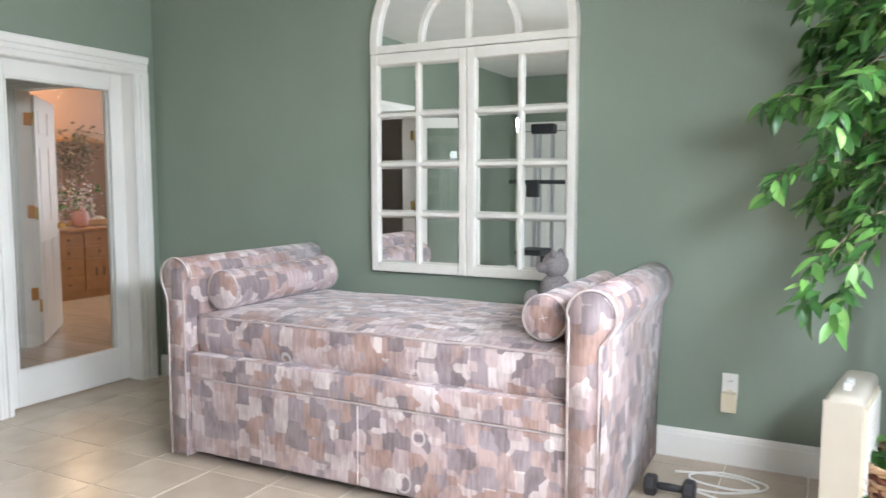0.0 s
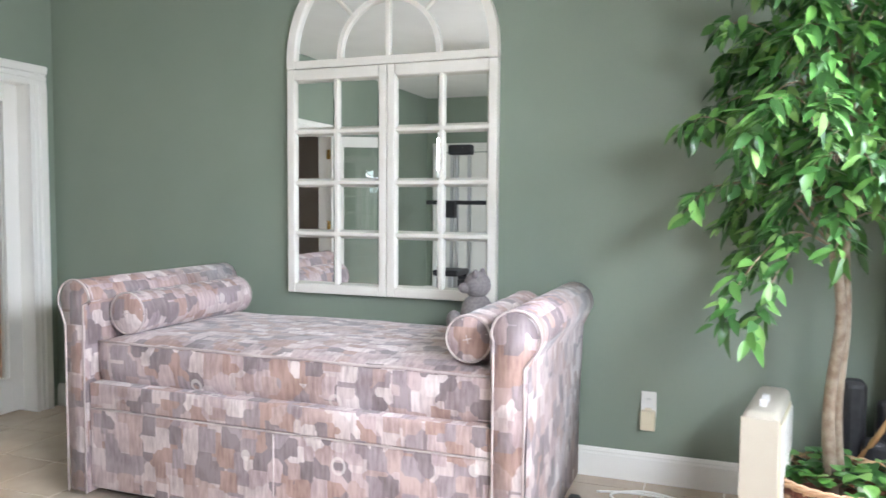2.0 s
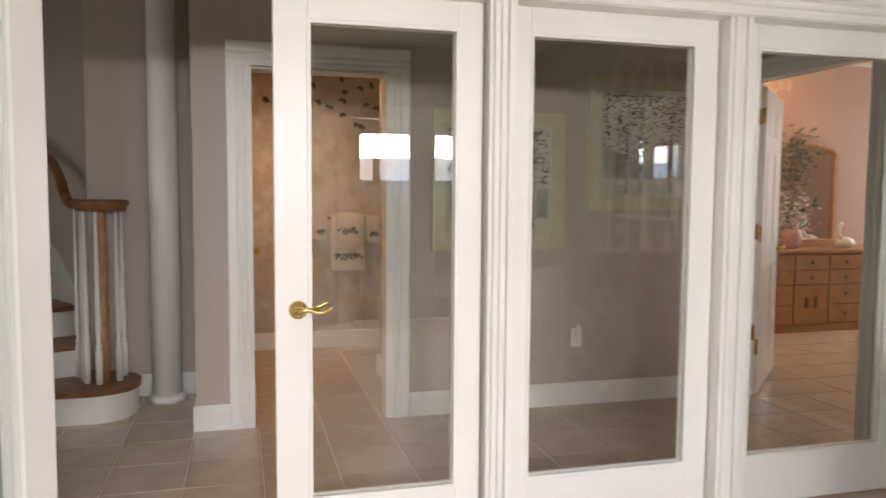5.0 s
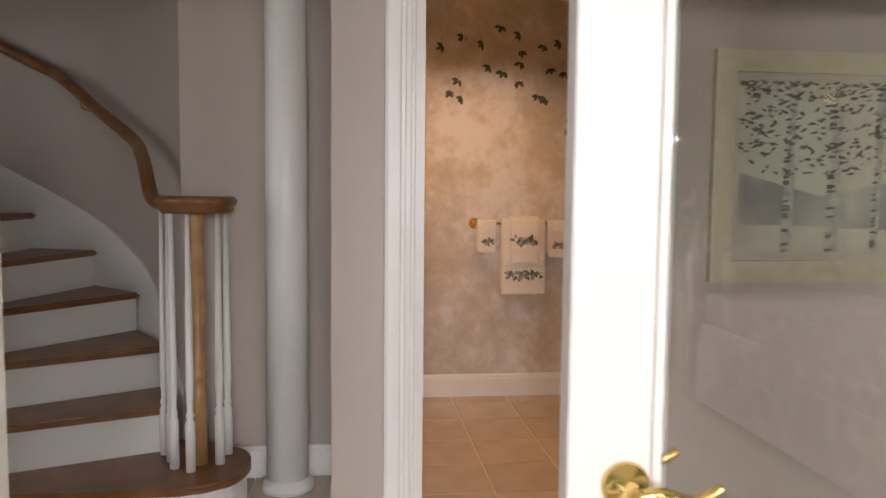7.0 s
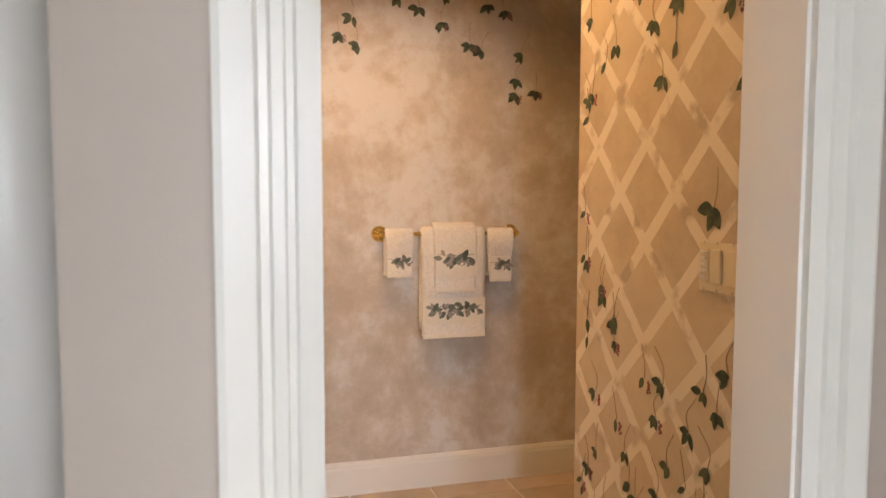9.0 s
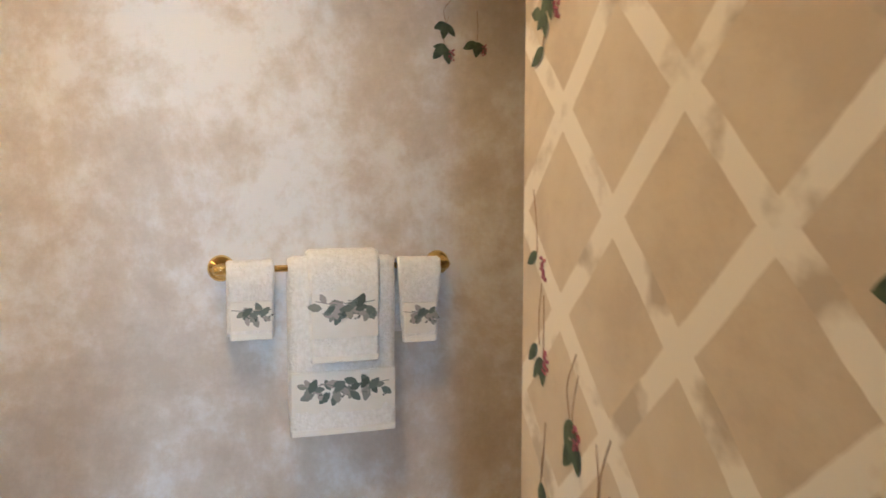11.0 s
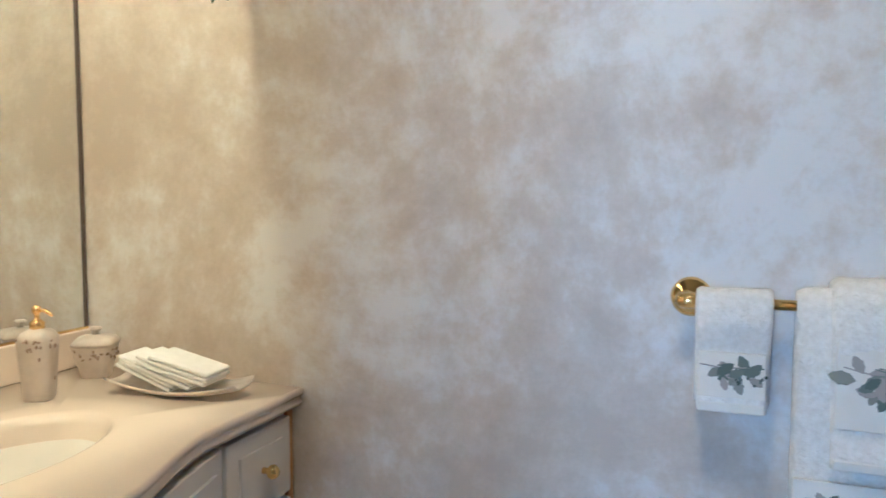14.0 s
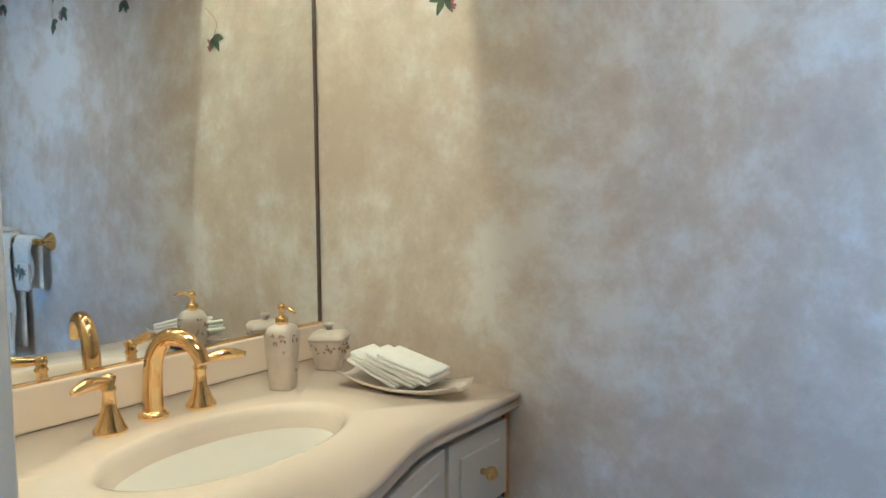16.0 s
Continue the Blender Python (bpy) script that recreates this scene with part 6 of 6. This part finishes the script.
bm = lathe([(0.05, 0.786), (0.085, 0.805), (0.08, 0.855), (0.03, 0.885)], 18, "z", (-7.75, 6.39, 0))
sweep(spline([(-7.75, 6.34, 0.865), (-7.75, 6.30, 0.94), (-7.75, 6.31, 1.01), (-7.75, 6.34, 1.02)], 5), 0.018, 8, bm)
part("body", bm, PLASTIC, fg, "", True)

# ---- back of the room, seen in the mirror panes ----
gym = thing("exercise_tower", (-3.23, -1.6, 0), "black and chrome exercise tower with pulleys and weights", "exercise machine")
for x in (-3.30, -3.24, -3.08):
    part("upright", rbox(x - 0.02, x + 0.02, -1.62, -1.58, 0.06, 1.95, 0.006, 2), CHROME, gym)
part("base_beam", rbox(-3.58, -2.88, -1.66, -1.54, 0, 0.06, 0.01, 2), BLACK, gym)
part("cross_arm", rbox(-3.63, -2.83, -1.63, -1.57, 1.28, 1.33, 0.01, 2), BLACK, gym)
part("head", rbox(-3.34, -3.04, -1.66, -1.54, 1.88, 2.0, 0.02, 2), BLACK, gym)
for k in range(8):
    part("weight_plate", rbox(-3.30, -3.08, -1.70, -1.60, 0.10 + k * 0.045, 0.14 + k * 0.045, 0.006, 1), BLACK, gym)
part("console", rbox(-3.38, -3.22, -1.56, -1.50, 1.12, 1.32, 0.015, 2), BLACK, gym)
part("seat", rbox(-3.36, -3.04, -1.52, -1.10, 0.45, 0.52, 0.025, 3), BLACK, gym)
part("seat_post", rbox(-3.23, -3.17, -1.34, -1.28, 0.04, 0.45, 0.006, 1), CHROME, gym)
cl = thing("ceiling_fan", (-1.8, 0.4, H), "white ceiling fan hanging at rest", "fan")
part("hub", lathe([(0.08, H), (0.02, H - 0.04), (0.02, H - 0.16), (0.10, H - 0.18), (0.11, H - 0.26), (0.05, H - 0.30)], 24, "z", (-1.8, 0.4, 0)), TRIM, cl, "", True)
for k in range(5):
    b = part("blade", rbox(0.12, 0.62, -0.065, 0.065, -0.005, 0.005, 0.004, 1), TRIM, cl)
    b.matrix_basis = pose(-1.8, 0.4, H - 0.24, 8, 0, 72 * k + 20)
    b.matrix_parent_inverse = cl.matrix_basis.inverted()

# ---- outside ----
bm = bmesh.new()
bm.faces.new([bm.verts.new(p) for p in ((-3000, -3000, -0.35), (3000, -3000, -0.35), (3000, 3000, -0.35), (-3000, 3000, -0.35))])
structure("ground", bm, GRASS, "grassy valley running to the horizon")
structure("terrace", box(0.74, 5.2, -4, 7, -0.34, -0.05), STONE, "pale stone terrace outside the garden doors")
bm = bmesh.new()
row0, row1 = [], []
for k in range(121):
    a = radians(-100 + k * 200 / 120)
    h = 60 + 70 * noise.noise((k * 0.10, 3.1, 0)) + 25 * noise.noise((k * 0.37, 1.1, 0))
    row0.append(bm.verts.new((1600 * math.cos(a), 1600 * math.sin(a), -5)))
    row1.append(bm.verts.new((1750 * math.cos(a), 1750 * math.sin(a), max(14, 0.3 * h + 8))))
for k in range(120):
    bm.faces.new((row0[k], row0[k + 1], row1[k + 1], row1[k]))
structure("backdrop_hills", bm, HILL, "blue hills on the horizon", True)
m = bpy.data.materials.new("far_sky")
m.use_nodes = True
n_, l_ = m.node_tree.nodes, m.node_tree.links
n_.remove(n_["Principled BSDF"])
k_, r_, e_ = n_.new("ShaderNodeTexNoise"), n_.new("ShaderNodeValToRGB"), n_.new("ShaderNodeEmission")
k_.inputs["Scale"].default_value, k_.inputs["Detail"].default_value = 0.006, 6
q_ = n_.new("ShaderNodeTexCoord")
l_.new(q_.outputs["Object"], k_.inputs["Vector"])
r_.color_ramp.elements[0].position, r_.color_ramp.elements[0].color = 0.42, (0.48, 0.66, 0.95, 1)
r_.color_ramp.elements[1].position, r_.color_ramp.elements[1].color = 0.60, (0.95, 0.97, 1.0, 1)
l_.new(k_.outputs[0], r_.inputs[0])
l_.new(r_.outputs[0], e_.inputs["Color"])
e_.inputs["Strength"].default_value = 8.0
l_.new(e_.outputs[0], n_["Material Output"].inputs[0])
bm = bmesh.new()
row0 = [bm.verts.new((1800 * math.cos(radians(a)), 1800 * math.sin(radians(a)), -5)) for a in range(-100, 101, 5)]
row1 = [bm.verts.new((1800 * math.cos(radians(a)), 1800 * math.sin(radians(a)), 520)) for a in range(-100, 101, 5)]
for k in range(40):
    bm.faces.new((row0[k], row0[k + 1], row1[k + 1], row1[k]))
structure("backdrop_sky", bm, m, "bright clouded sky over the hills", True)
pw = thing("terrace_post", (4.9, 2.5, 0), "slim white post at the edge of the terrace", "post")
part("shaft", rbox(4.85, 4.95, 2.6, 2.7, -0.05, 2.4, 0.01, 2), TRIM, pw)
rg = random.Random(5)
for k, (x, y, s) in enumerate(((9, 1.2, 0.5), (11, 3.4, 0.7), (8, 4.6, 0.45), (14, 0.2, 0.8), (10, -1.5, 0.6))):
    bm = bmesh.new()
    for q in range(260):
        v = Vector((rg.gauss(0, 0.5), rg.gauss(0, 0.6), abs(rg.gauss(0, 0.6)))) * s
        leaf_shape(bm, Matrix.Translation(Vector((x, y, -0.3)) + v) @ Euler((rg.random() * 6, rg.random() * 6, rg.random() * 6)).to_matrix().to_4x4(), 0.16, 0.08)
    tagged(part("garden_shrub", bm, LEAF), "low leafy green shrub beyond the terrace", "shrub", "shrubs beyond the terrace", "")

# ---- floor tiles, piece by piece ----
PITCH, JOINT = 0.345, 0.006
bm = box(-PITCH / 2 + JOINT / 2, PITCH / 2 - JOINT / 2, -PITCH / 2 + JOINT / 2, PITCH / 2 - JOINT / 2, -0.010, 0.0)
bmesh.ops.bevel(bm, geom=[e for e in bm.edges if all(v.co.z > -0.001 for v in e.verts)], offset=0.0025, segments=1, affect="EDGES")
tile_mesh = mesh_of("tile", bm, TILE)
floor_ob = bpy.data.objects["floor"]
rest = bmesh.new()
made = 0
for i in range(-22, 14):
    for j in range(-18, 20):
        x, y = -3.24 + PITCH * (i + 0.5), 2.39 + PITCH * (j + 0.5)
        if not (-10.3 < x < 0.65 and -3.1 < y < 8.4) or (x > -4.0 and y > 3.7) or (x < -8.6 and y > -0.3):
            continue
        near = (-4.1 < x < -0.1 and 0.2 < y < 3.5) or (-7.9 < x < -4.1 and -0.7 < y < 2.3)
        if near and made < 300:
            t = new("tile", tile_mesh)
            t.parent = floor_ob
            t.matrix_basis = pose(x, y, 0)
            made += 1
        else:
            h = PITCH / 2 - JOINT / 2
            cube(rest, x - h, x + h, y - h, y + h, -0.010, 0.0)
me = mesh_of("tile_field", rest, TILE)
tf = new("tile_field", me)
tf.parent = floor_ob
tagged(tf, "beige ceramic floor tiles with pale joints", "", "", "stuff")
